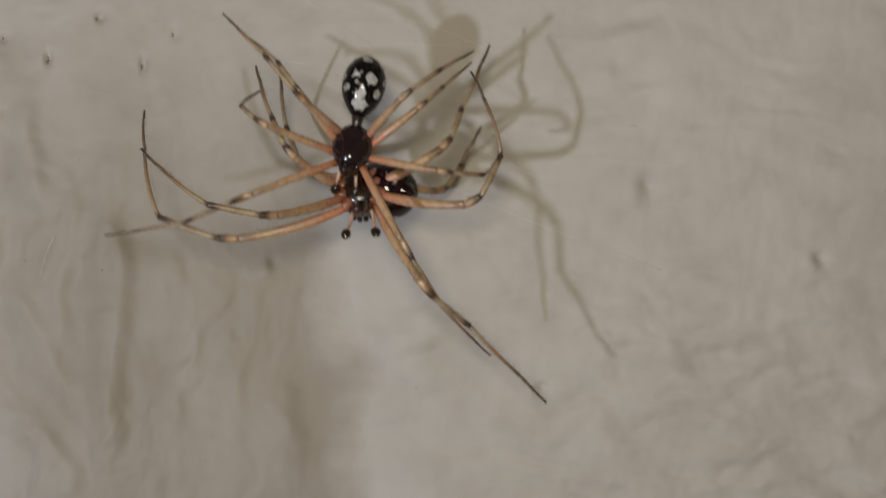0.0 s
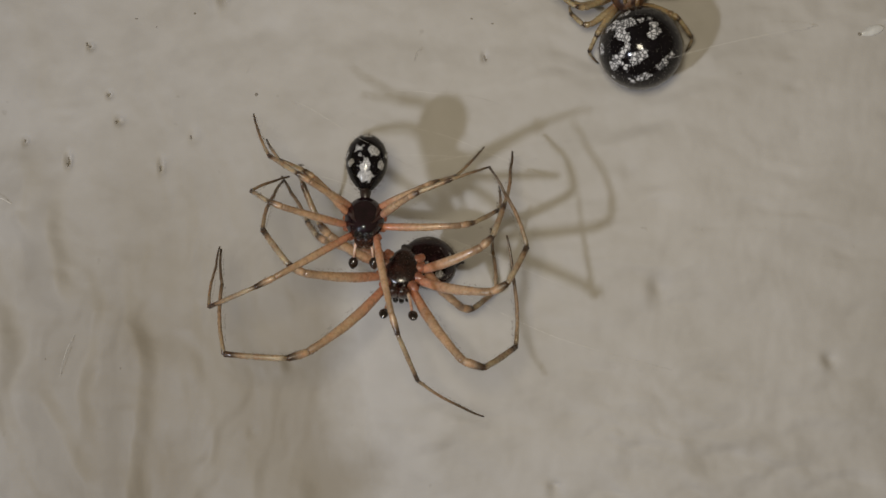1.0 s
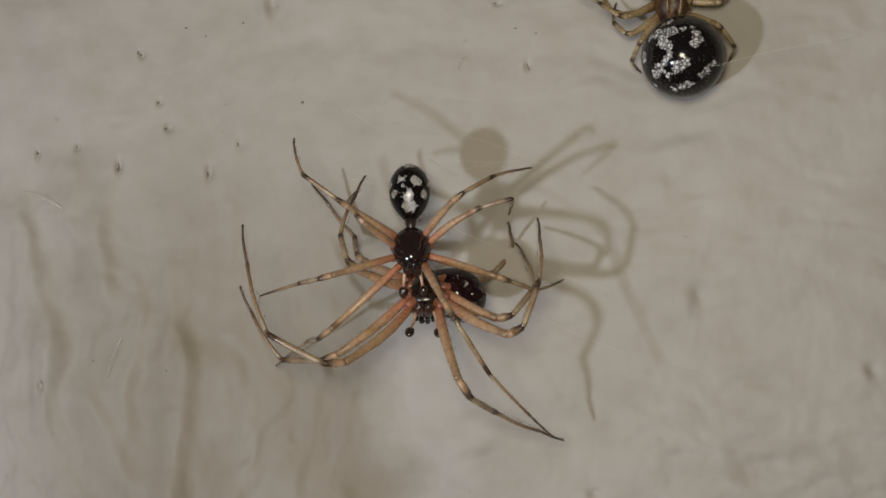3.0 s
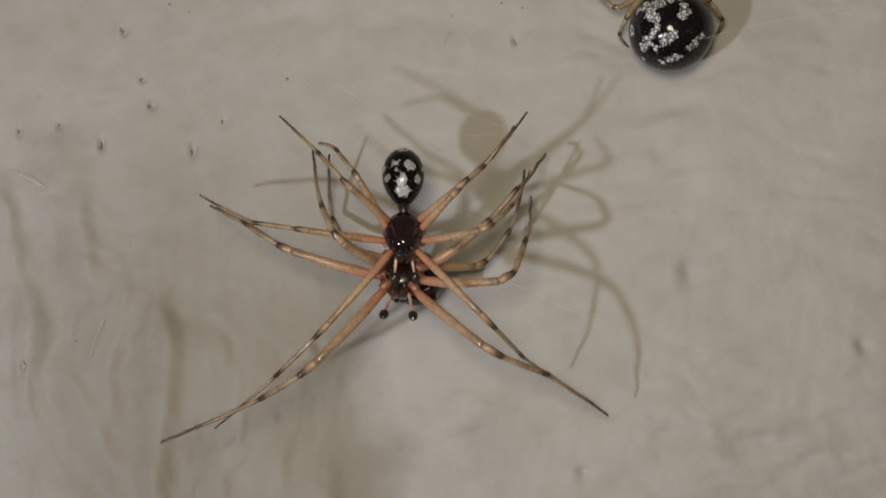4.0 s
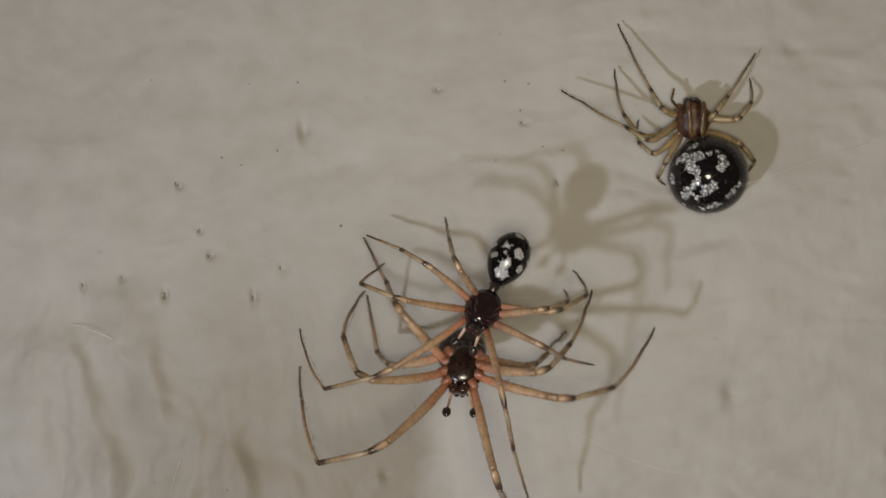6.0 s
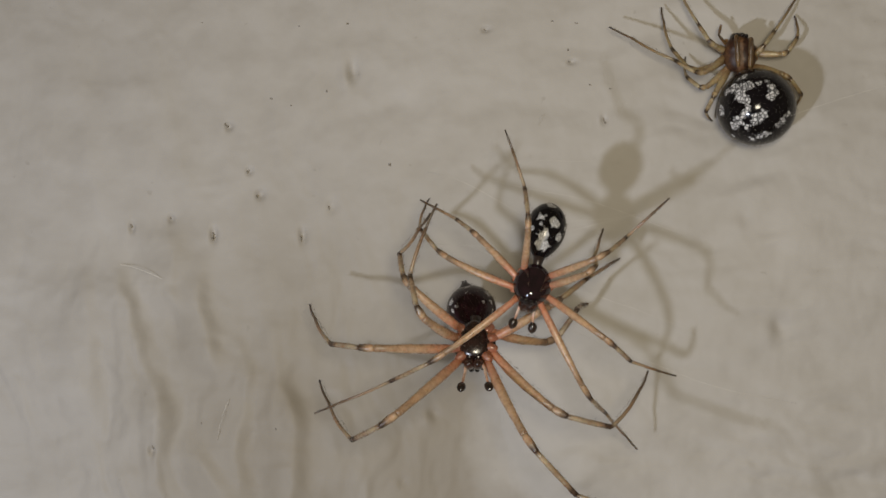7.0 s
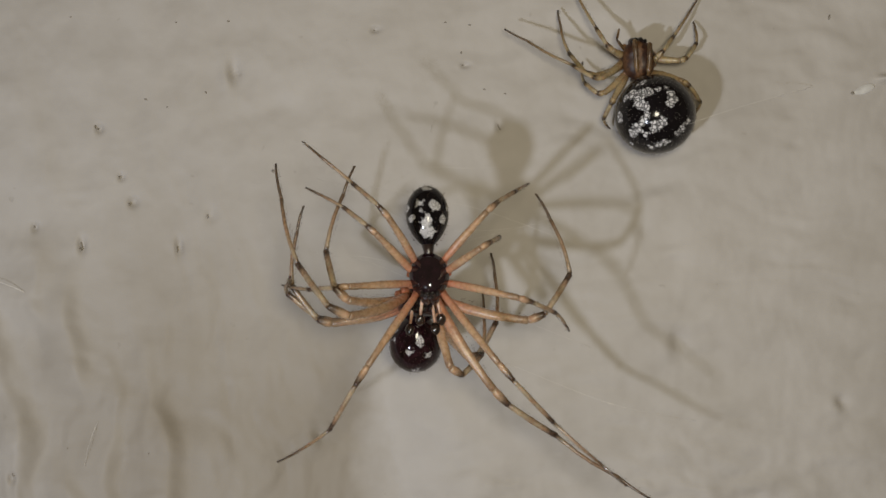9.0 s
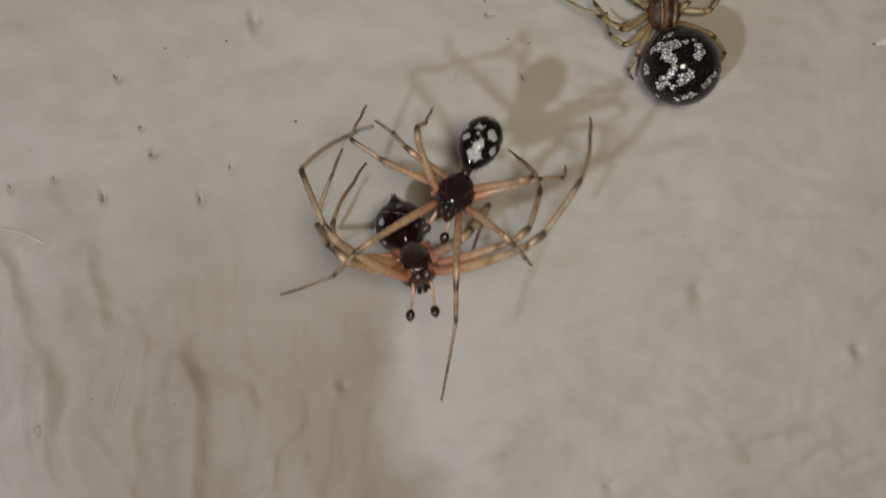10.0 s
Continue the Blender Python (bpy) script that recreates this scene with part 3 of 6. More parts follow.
# ---- spiders ----
class Leg:
    """One leg: five pieces in a chain from the hip, in its spider's space."""

    def __init__(self, spider, hip, lengths, shells, girth=1.0, seed=0):
        self.hip = Vector(hip) * MM
        femur, shin, foot = lengths
        self.lengths = (femur, 0.26 * shin, 0.74 * shin, 0.66 * foot, 0.34 * foot)
        radii = ((0.108, 0.140, 0.098), (0.098, 0.116, 0.083), (0.074, 0.082, 0.072), (0.062, 0.052, 0.045), (0.042, 0.038, 0.026))
        self.pieces = []
        for n, (name, l, (a, b, c)) in enumerate(zip(("femur", "patella", "tibia", "metatarsus", "tarsus"), self.lengths, radii)):
            a, b, c = a * girth, b * girth, c * girth
            prof = [(-0.3 * a, 0), (-0.2 * a, 0.6 * a), (0, a), (0.12 * l, 0.6 * a + 0.4 * b), (0.35 * l, b), (0.6 * l, 0.8 * b + 0.2 * c), (0.85 * l, 0.2 * b + 0.8 * c), (l - 0.25 * c, c * 1.12), (l + 0.1 * c, c * 0.8), (l + 0.3 * c, 0)]
            bm = lathe(prof, 12, 1.0, l * (0.045, 0.02, 0.015, 0.05, 0.04)[n])
            piece = part(name, bm, shells[name], spider)
            hairs = bristles(int(52 * l), 0.085 * girth, lambda s, a=a, b=b, c=c: a + (b - a) * min(1, 2 * s) if s < 0.5 else b + (c - b) * (2 * s - 1), 0.05 * l, 0.97 * l, seed * 7 + n)
            tagged(part("bristles", hairs, M["hair"], piece), kind="stuff")
            self.pieces.append(piece)

    def bend(self, thigh, shin, foot):
        """Poses of the five pieces for the directions of thigh, shin and foot."""
        knee = (thigh + shin).normalized()
        ways = (thigh, knee, shin, foot, (foot * 1.25 - shin * 0.25 if foot.dot(shin) > 0.2 else foot).normalized())
        at, out = self.hip.copy(), []
        side = thigh.cross(shin)
        side = side.normalized() if side.length > 0.05 else thigh.orthogonal().normalized()
        for way, l in zip(ways, self.lengths):
            y = way.cross(side)
            y = y.normalized() if y.length > 1e-4 else way.orthogonal().normalized()
            x = y.cross(way).normalized()
            out.append(Matrix.Translation(at) @ Matrix((x, y, way)).transposed().to_4x4())
            at = at + way * l * MM
        return out

    def rest(self, thigh, shin, foot):
        for piece, m in zip(self.pieces, self.bend(*(Vector(v).normalized() for v in (thigh, shin, foot)))):
            piece.matrix_basis = m


def way(turn, lift):
    """A direction from degrees: turn from +x towards +y, lift towards +z."""
    a, b = radians(turn), radians(lift)
    return Vector((math.cos(b) * math.cos(a), math.cos(b) * math.sin(a), math.sin(b)))


def swing(leg, thighs, shins, feet):
    """Key a leg: rows of seconds, turn and lift for its thigh, shin and foot, joined smoothly at every tenth of a second."""
    tracks = []
    for rows in (thighs, shins, feet):
        ts = np.array([r[0] for r in rows])
        vs = np.array([way(r[1], r[2]) for r in rows])
        slope = np.gradient(vs, ts, axis=0) * 0.8
        tracks.append((ts, vs, slope))
    keyed = [[] for _ in leg.pieces]
    for n in range(101):
        t = n / 10
        dirs = []
        for ts, vs, slope in tracks:
            i = int(np.clip(np.searchsorted(ts, t, "right") - 1, 0, len(ts) - 2))
            w = ts[i + 1] - ts[i]
            u = (t - ts[i]) / w
            v = (vs[i] * (1 + 2 * u) * (1 - u) ** 2 + vs[i + 1] * u * u * (3 - 2 * u)
                 + w * slope[i] * u * (1 - u) ** 2 - w * slope[i + 1] * u * u * (1 - u))
            dirs.append(Vector(v).normalized())
        for rows, m in zip(keyed, leg.bend(*dirs)):
            rows.append((t, m))
    for piece, rows in zip(leg.pieces, keyed):
        walk(piece, rows)


# hips round the front body, first to fourth pair, on one side; the other side mirrors them
HIPS = ((0.40, 0.52, -0.10), (0.52, 0.20, -0.12), (0.52, -0.14, -0.12), (0.42, -0.46, -0.10))


def front_body(spider, skin, shells, size=1.0, under=1.0):
    def s(bm):
        bmesh.ops.scale(bm, vec=(size,) * 3, verts=bm.verts)
        return bm
    bm = egg(1.64, 1.37, 0.92, 0.0, 44, 36, pinch=0.2)
    for v in bm.verts:
        x, y, z = (c / MM for c in v.co)
        if z > 0:
            v.co.z += (0.20 * max(0.0, min(1.0, (y - 0.05) / 0.5)) - 0.05 * math.exp(-((y + 0.25) / 0.2) ** 2 - (x / 0.16) ** 2)) * z / 0.4 * MM
            groove = abs(abs(math.atan2(x, y + 0.1)) % 0.6 - 0.3)
            v.co.z -= 0.006 * math.exp(-(groove / 0.1) ** 2) * MM
        else:
            v.co.z *= 0.45
    part("carapace", s(bm), skin, spider, "dark brown banded carapace" if skin is M["brown"] else "glossy purplish black carapace")
    bm = egg(0.98 * under, 0.74 * under, 0.34, -0.25)
    bmesh.ops.translate(bm, vec=Vector((0, -0.08, -0.24 - 0.06 * under)) * MM, verts=bm.verts)
    part("sternum", s(bm), M["sternum"], spider, "dark brown sternum")
    for x, y, z, r in ((0.09, 0.79, 0.33, 0.065), (0.10, 0.84, 0.20, 0.06), (0.26, 0.74, 0.30, 0.055), (0.27, 0.78, 0.2, 0.055)):
        for side in (-1, 1):
            bm = bmesh.new()
            bmesh.ops.create_uvsphere(bm, u_segments=10, v_segments=8, radius=1.35 * r * MM)
            bmesh.ops.translate(bm, vec=Vector((side * x, y - 0.08, z + 0.07)) * MM, verts=bm.verts)
            part("eye", s(bm), M["eye"], spider)
    for side in (-1, 1):
        at = pose(side * 0.14 * MM, 0.70 * MM, 0.02 * MM, -166, 0, 0)
        bm = lathe([(-0.1, 0), (0, 0.16), (0.18, 0.2), (0.38, 0.17), (0.5, 0.1), (0.55, 0)], 14, 1.0, 0.03, at=at)
        fang = part("chelicera", s(bm), M["fang"], spider)
        bm = lathe([(0.44, 0.06), (0.52, 0.04), (0.62, 0.0)], 8, 1.0, 0.02, at=at)
        part("fang", s(bm), M["bulb"], fang)
        at = pose(side * 0.17 * MM, 0.40 * MM, -0.30 * MM, -72, 0, side * 14)
        bm = lathe([(-0.1, 0), (-0.04, 0.08), (0.1, 0.12), (0.24, 0.1), (0.32, 0.05), (0.34, 0)], 12, 0.8, 0, at=at)
        part("maxilla", s(bm), M["sternum"], spider)
    for side in (-1, 1):
        for x, y, z in HIPS:
            out = Vector((side * x, y * 0.8, 0)).normalized()
            at = Matrix.Translation(Vector((side * x * 0.72, y * 0.72, z - 0.14)) * MM) @ out.to_track_quat("Z", "Y").to_matrix().to_4x4()
            bm = lathe([(-0.06, 0), (-0.03, 0.1), (0.06, 0.15), (0.18, 0.155), (0.27, 0.13), (0.33, 0.12), (0.38, 0.09), (0.4, 0)], 14, at=at)
            part("coxa", s(bm), shells["coxa"], spider)


def palps(spider, way_out, size=1.0, long=1.0):
    """The two short feelers with the male's dark knobs; each grows along its own +z."""
    made = []
    for side in (-1, 1):
        d = Vector((side * way_out[0], way_out[1], way_out[2])).normalized()
        k = long
        bm = lathe([(-0.05, 0), (0, 0.055), (0.3 * k, 0.062), (0.34 * k, 0.046), (0.4 * k, 0.058), (0.6 * k, 0.05), (0.7 * k, 0.045), (0.74 * k, 0)], 10, 1.0, 0.1 * side)
        stalk = part("palp", bm, M["palp"], spider)
        e = 0.74 * k - 0.06
        bm = lathe([(e, 0), (e + 0.02, 0.08), (e + 0.12, 0.16), (e + 0.25, 0.17), (e + 0.36, 0.12), (e + 0.42, 0.05), (e + 0.45, 0)], 12, 0.85, 0)
        part("palp_bulb", bm, M["bulb"], stalk, "dark swollen palp tip")
        stalk.matrix_basis = Matrix.Translation(Vector((side * 0.24, 0.62, -0.16)) * MM * size) @ d.to_track_quat("Z", "Y").to_matrix().to_4x4()
        made.append(stalk)
    return made


def male_spider(label, lengths, palp_way, seed, skin, abdomen=(2.2, 1.55, 1.45), girth=1.0, size=1.0, long=1.0):
    spider = tagged(new("male_spider"), label, "spider", "male spiders")
    spider.scale = (MALE_SCALE,) * 3
    front_body(spider, M["carapace"], MALE_LEGS, size, 1.32)
    feelers = palps(spider, palp_way, size, long)
    bm = lathe([(-0.3, 0), (-0.25, 0.15), (0, 0.17), (0.25, 0.22), (0.3, 0)], 12, 1.0, 0, at=pose(0, -0.86 * MM, 0.04 * MM, 90, 0, 0))
    part("pedicel", bm, M["pedicel"], spider)
    l, w, h = abdomen
    bm = egg(l, w, h, 0.10, 36, 26, 0.28)
    back = part("abdomen", bm, skin, spider, "glossy black abdomen with white patches")
    # the skin's patches are laid out from the front end of the abdomen
    me = back.data
    me.transform(Matrix.Translation((0, -l / 2 * MM, 0)))
    back.matrix_basis = pose(0, -0.98 * MM, 0.06 * MM)
    hairs = bmesh.new()
    rnd = random.Random(seed)
    for _ in range(420):
        v = Vector((rnd.gauss(0, 1), rnd.gauss(0, 1), rnd.gauss(0, 1))).normalized()
        p = Vector((v.x * w / 2 * (1 - 0.1 * v.y), v.y * l / 2 - l / 2, v.z * h / 2 * (1 - 0.1 * v.y)))
        out = Vector((v.x / w, v.y / l - 0.25, v.z / h)).normalized()
        q = out.orthogonal().normalized() * 0.006
        r = out.cross(q)
        ring = [hairs.verts.new((p * 0.985 + d) * MM) for d in (q, -0.5 * q + 0.87 * r, -0.5 * q - 0.87 * r)]
        tip = hairs.verts.new((p + out * rnd.uniform(0.06, 0.12)) * MM)
        for k in range(3):
            hairs.faces.new((ring[k], ring[(k + 1) % 3], tip))
    tagged(part("abdomen_hairs", hairs, M["hair"], back), kind="stuff")
    cone = part("spinneret_cone", lathe([(-0.25, 0), (-0.2, 0.42), (-0.06, 0.33), (0.06, 0.22), (0.15, 0.14), (0.2, 0.08), (0.22, 0)], 16, at=pose(0, -l * 0.80 * MM, -h * 0.40 * MM, 140, 0, 0)), skin, back)
    for side in (-1, 1):
        bm = lathe([(-0.1, 0), (0, 0.05), (0.06, 0.04), (0.1, 0)], 8, at=pose(side * 0.06 * MM, -l * 0.87 * MM, -h * 0.48 * MM, 140, side * 8, 0))
        part("spinneret", bm, M["pedicel"], cone)
    legs = []
    for n, (x, y, z) in enumerate(HIPS):
        for side in (1, -1):
            legs.append(Leg(spider, (side * x * size, y * size, z * size), lengths[2 * n + (side < 0)], MALE_LEGS, girth, seed * 10 + len(legs)))
    return spider, legs, back, feelers



# both males are this much larger than the lengths below
MALE_SCALE = 1.16
# thigh, shin and foot of each leg in mm: first to fourth pair, right then left
LENGTHS_A = ((3.3, 2.86, 3.15), (3.3, 2.86, 3.15), (2.8, 1.89, 1.97), (2.8, 1.89, 1.97), (2.21, 1.53, 1.64), (2.21, 1.53, 1.64), (2.43, 1.94, 2.17), (2.43, 1.94, 2.17))
LENGTHS_B = ((3.85, 2.85, 3.88), (3.85, 2.85, 3.88), (3.31, 2.27, 3.06), (3.31, 2.27, 3.06), (2.57, 1.96, 2.81), (2.57, 1.96, 2.81), (2.61, 1.91, 2.7), (2.61, 1.91, 2.7))


# ---- the female on the wall ----
FEMALE_AT = (0.01006, -0.00125, 0.00978)
FEMALE_ABDOMEN = (0.48, -2.56, 0.76)
# hip, knee, ankle and tip of each leg, in her own space
FEMALE_LEGS = (
    ((-0.60, 0.06, -0.25), (-1.84, -0.91, 1.15), (-2.95, -0.06, 0.75), (-5.75, 1.87, -0.15)),
    ((-0.67, -0.20, -0.25), (-2.06, -0.75, 0.85), (-2.89, 0.57, 0.15), (-3.21, 2.76, -1.13)),
    ((-0.57, 0.26, -0.25), (-1.22, 0.37, 0.65), (-1.73, 1.49, 0.15), (-2.99, 4.68, -1.13)),
    ((-0.54, -0.50, -0.35), (-1.65, -1.45, 0.25), (-2.35, -0.73, -0.05), (-2.32, 0.39, -0.95)),
    ((0.60, -0.09, -0.25), (0.81, 0.03, 0.35), (1.58, 0.95, -0.25), (3.03, 2.88, -1.13)),
    ((0.61, 0.11, -0.25), (1.87, -0.14, 0.05), (2.56, 0.77, -0.35), (2.71, 1.92, -1.13)),
    ((0.52, -0.54, -0.35), (1.82, -1.16, 0.55), (2.56, -2.06, -0.15), (2.42, -2.50, -1.10)),
    ((-0.50, -0.66, -0.35), (-1.23, -1.74, 0.45), (-1.61, -2.48, -0.25), (-1.25, -2.84, -1.10)),
)


def female_spider():
    spider = tagged(new("female_spider"), "round black female spider with white patches clinging to the wall", "spider")
    front_body(spider, M["brown"], FEMALE_SHELLS, 1.12)
    l, w = 3.46, 3.50
    ball = part("abdomen", egg(l, w, 3.36, 0.02, 48, 36), M["female"], spider, "round glossy black abdomen with white cell-like patches")
    ball.matrix_basis = Matrix.Translation(Vector(FEMALE_ABDOMEN) * MM) @ pose(0, 0, 0, -8, 0, 4)
    hairs = bmesh.new()
    rnd = random.Random(77)
    for _ in range(1500):
        v = Vector((rnd.gauss(0, 1), rnd.gauss(0, 1), rnd.gauss(0, 1))).normalized()
        p = Vector((v.x * w / 2 * (1 - 0.02 * v.y), v.y * l / 2, v.z * 1.68 * (1 - 0.02 * v.y)))
        out = (v + Vector((0, -0.5, 0))).normalized()
        q = out.orthogonal().normalized() * 0.007
        r = out.cross(q)
        ring = [hairs.verts.new((p * 0.99 + d) * MM) for d in (q, -0.5 * q + 0.87 * r, -0.5 * q - 0.87 * r)]
        tip = hairs.verts.new((p + out * rnd.uniform(0.06, 0.14)) * MM)
        for k in range(3):
            hairs.faces.new((ring[k], ring[(k + 1) % 3], tip))
    tagged(part("abdomen_hairs", hairs, M["pale_hair"], ball), kind="stuff")
    bm = lathe([(-0.3, 0), (-0.25, 0.15), (0, 0.17), (0.3, 0.2), (0.35, 0)], 12, at=pose(0.08 * MM, -0.95 * MM, 0.05 * MM, 90, 0, 0))
    part("pedicel", bm, M["pedicel"], spider)
    # her feelers lie folded back over the front body
    for x, y, turn in ((-0.21, 0.72, 2), (0.45, 0.55, -5)):
        at = pose(x * MM, y * MM, 0.62 * MM, 96, 0, turn)
        part("palp", lathe([(-0.1, 0), (-0.05, 0.07), (0, 0.11), (0.35, 0.12), (0.7, 0.11), (0.76, 0.09), (0.82, 0.115), (1.15, 0.1), (1.36, 0.06), (1.4, 0)], 12, 1.0, 0.1, at=at), M["feeler"], spider)
    bm = bmesh.new()
    for a, b, r in (((-0.50, 0.42, -0.2), (-0.90, 0.92, 0.05), 0.075), ((-0.90, 0.92, 0.05), (-0.72, 1.47, -0.3), 0.06)):
        way_on = Vector(b) - Vector(a)
        at = Matrix.Translation(Vector(a) * MM) @ way_on.to_track_quat("Z", "Y").to_matrix().to_4x4()
        k = way_on.length
        lathe([(-0.03, 0), (0, 0.8 * r), (0.4 * k, r), (0.9 * k, 0.85 * r), (k + 0.03, 0)], 10, 1.0, 0.03, bm, at)
    part("palp", bm, M["feeler"], spider)
    for n, joints in enumerate(FEMALE_LEGS):
        hip, knee, ankle, tip = (Vector(j) for j in joints)
        # the toes follow the paint beneath them
        at_x, at_z = FEMALE_AT[0] / MM + tip.x, FEMALE_AT[2] / MM + tip.y
        tip.z += float(wall_relief(np.array([at_x]), np.array([at_z]))[0])
        steps = (knee - hip, ankle - knee, tip - ankle)
        leg = Leg(spider, hip, [v.length for v in steps], FEMALE_SHELLS, 1.2, 500 + n)
        leg.rest(*steps)
    return spider


female = female_spider()
female.matrix_basis = Matrix.Translation(FEMALE_AT) @ pose(0, 0, 0, 90, 0, 0)

# ---- the two males in their web before the wall ----
male_a, legs_a, abdomen_a, palps_a = male_spider("male spider with spotted black abdomen, hanging head down", LENGTHS_A, (0.12, 0.75, -0.5), 1, M["male"], (2.2, 1.46, 1.42))
male_b, legs_b, abdomen_b, palps_b = male_spider("dark male spider grappling with the other one, underside showing", LENGTHS_B, (0.22, 0.85, -0.25), 2, M["dull_male"], (2.35, 1.92, 1.88), 1.3, 1.16, 1.6)


# ---- loose silk on the wall ----
def silk_thread(points, thick=0.012, label="short pale strand of spider silk stuck to the wall", group="silk strands on the wall"):
    bm = bmesh.new()
    rings = []
    for a in points:
        rings.append([bm.verts.new((Vector(a) + Vector((math.cos(k * 2.1), math.sin(k * 2.1), math.sin(k * 2.1 + 1))) * thick) * MM) for k in range(3)])
    for a, b in zip(rings, rings[1:]):
        for k in range(3):
            bm.faces.new((a[k], a[(k + 1) % 3], b[(k + 1) % 3], b[k]))
    me = bpy.data.meshes.new("silk_thread")
    bm.to_mesh(me)
    bm.free()
    me.materials.append(M["silk"])
    return tagged(new("silk_thread", me), label, "spider silk", group)


for x, z, dx, dz, sag in ((-19.94, 1.69, 2.12, -0.79, 0.10), (-14.81, -5.07, -0.68, -1.94, 0.10), (0.72, 7.21, 0.23, 0.50, 0.10)):
    line = []
    for k in range(9):
        u = k / 8
        px, pz = x + dx * u, z + dz * u + sag * math.sin(math.pi * u)
        line.append((px, -float(wall_relief(np.array([px]), np.array([pz]))[0]) - 0.04 - 0.25 * math.sin(math.pi * u), pz))
    silk_thread(line)


# fine strands of the tangle web in which the males hang, strung from the wall
rnd = random.Random(12)
for n in range(9):
    x0, z0 = rnd.uniform(-6, 2), rnd.uniform(-3, 9)
    x1, z1 = x0 + rnd.uniform(5, 12), z0 + rnd.uniform(-5, 7)
    out = rnd.uniform(4.5, 9.0)
    line = []
    for k in range(21):
        u = k / 20
        px, pz = x0 + (x1 - x0) * u, z0 + (z1 - z0) * u
        jog = 0.12 * math.sin(9 * u + n) * math.sin(math.pi * u)
        base = -float(wall_relief(np.array([px]), np.array([pz]))[0]) if k in (0, 20) else 0.0
        line.append((px + jog, base - out * (1 - (2 * u - 1) ** 2), pz - jog))
    silk_thread(line, 0.0028, "very fine strand of a tangle web strung before the wall", "tangle web strands")


# one brighter strand runs from the female's abdomen back to the wall
bow = [Vector((9.70, -2.66, 5.90)), Vector((12.3, -3.6, 6.87)), Vector((15.2, -2.4, 7.55)), Vector((18.2, 0.0, 8.40))]
line = []
for k in range(25):
    u = k / 24
    c = ((1 - u) ** 3, 3 * u * (1 - u) ** 2, 3 * u * u * (1 - u), u ** 3)
    line.append(tuple(sum((p * w for p, w in zip(bow, c)), Vector())))
silk_thread(line, 0.008, "bright strand of silk strung from the female to the wall", "tangle web strands")


# marks that lie on the pits of wall_relief give those their shaded side
SPECKS_A = (
    (-15.34, 2.92, 0.07, 0.22, -8),
    (-15.36, 2.68, 0.1, 0.1, 0),
    (-11.04, 2.47, 0.05, 0.2, 0),
    (-17.42, 3.84, 0.07, 0.1, 0),
    (-13.09, 4.61, 0.07, 0.1, 10),
    (-19.40, 3.58, 0.05, 0.18, -20),
    (-14.38, 8.11, 0.11, 0.08, 0),
    (-14.43, 8.21, 0.05, 0.12, 0),
    (-18.62, -7.19, 0.06, 0.14, -12),
    (-9.58, 3.90, 0.06, 0.12, 0),
    (-13.49, 5.85, 0.08, 0.09, 20),
    (3.77, 7.40, 0.06, 0.14, -25),
    (3.82, 7.27, 0.1, 0.06, 0),
    (-12.09, 9.33, 0.08, 0.05, 15),
    (-9.37, 9.52, 0.07, 0.06, 30),
    (-11.14, 8.93, 0.05, 0.04, 0))
SPECKS_B = (
    (2.29, 10.75, 0.05, 0.07, 0),
    (3.24, 9.02, 0.08, 0.04, 10),
    (4.17, 8.78, 0.07, 0.035, 10),
    (-8.19, 12.70, 0.08, 0.05, 20),
    (-1.65, 11.99, 0.1, 0.05, 20),
    (1.62, 12.15, 0.08, 0.04, -10),
    (2.73, 11.98, 0.09, 0.04, 10),
    (2.28, 10.18, 0.1, 0.04, 5),
    (3.87, 7.16, 0.06, 0.1, -20),
    (-10.57, 12.77, 0.05, 0.04, 0),
    (-13.40, 5.94, 0.06, 0.05, 0),
    (-15.34, 13.26, 0.05, 0.03, 0),
    (-12.53, -6.56, 0.04, 0.06, 0),
    (-16.30, -6.20, 0.03, 0.05, 0),
    (-6.48, 5.78, 0.08, 0.09, 0),
    (19.85, 7.98, 0.10, 0.09, -20),
    (19.03, 11.48, 0.06, 0.15, 15))


# ---- dark marks in the paint: specks caught there, and shade put into the pits as colour ----
def speck_shade_mark(x, z, wide, high, tilt, seed):
    rnd = random.Random(seed)
    bm = bmesh.new()
    bmesh.ops.create_icosphere(bm, subdivisions=2, radius=1)
    for v in bm.verts:
        k = 1 + 0.35 * noise.noise(v.co * 1.7 + Vector((seed, 0, 0)))
        v.co = Vector((v.co.x * wide * 0.85 * k, v.co.y * 0.035, v.co.z * high * 0.85 * k)) * MM
    me = bpy.data.meshes.new("speck_shade_mark")
    bm.to_mesh(me)
    bm.free()
    for f in me.polygons:
        f.use_smooth = True
    me.materials.append(M["speckle"])
    ob = tagged(new("speck_shade_mark", me), "tiny dark mark in the wall paint, for specks and for the shade inside pits", "dirt", "specks on the wall")
    ob.matrix_basis = Matrix.Translation((x * MM, -float(wall_relief(np.array([x]), np.array([z]))[0]) * MM, z * MM)) @ pose(0, 0, 0, 0, tilt, 0)


for n, spec in enumerate(SPECKS_A + SPECKS_B):
    speck_shade_mark(*spec, n + 3)


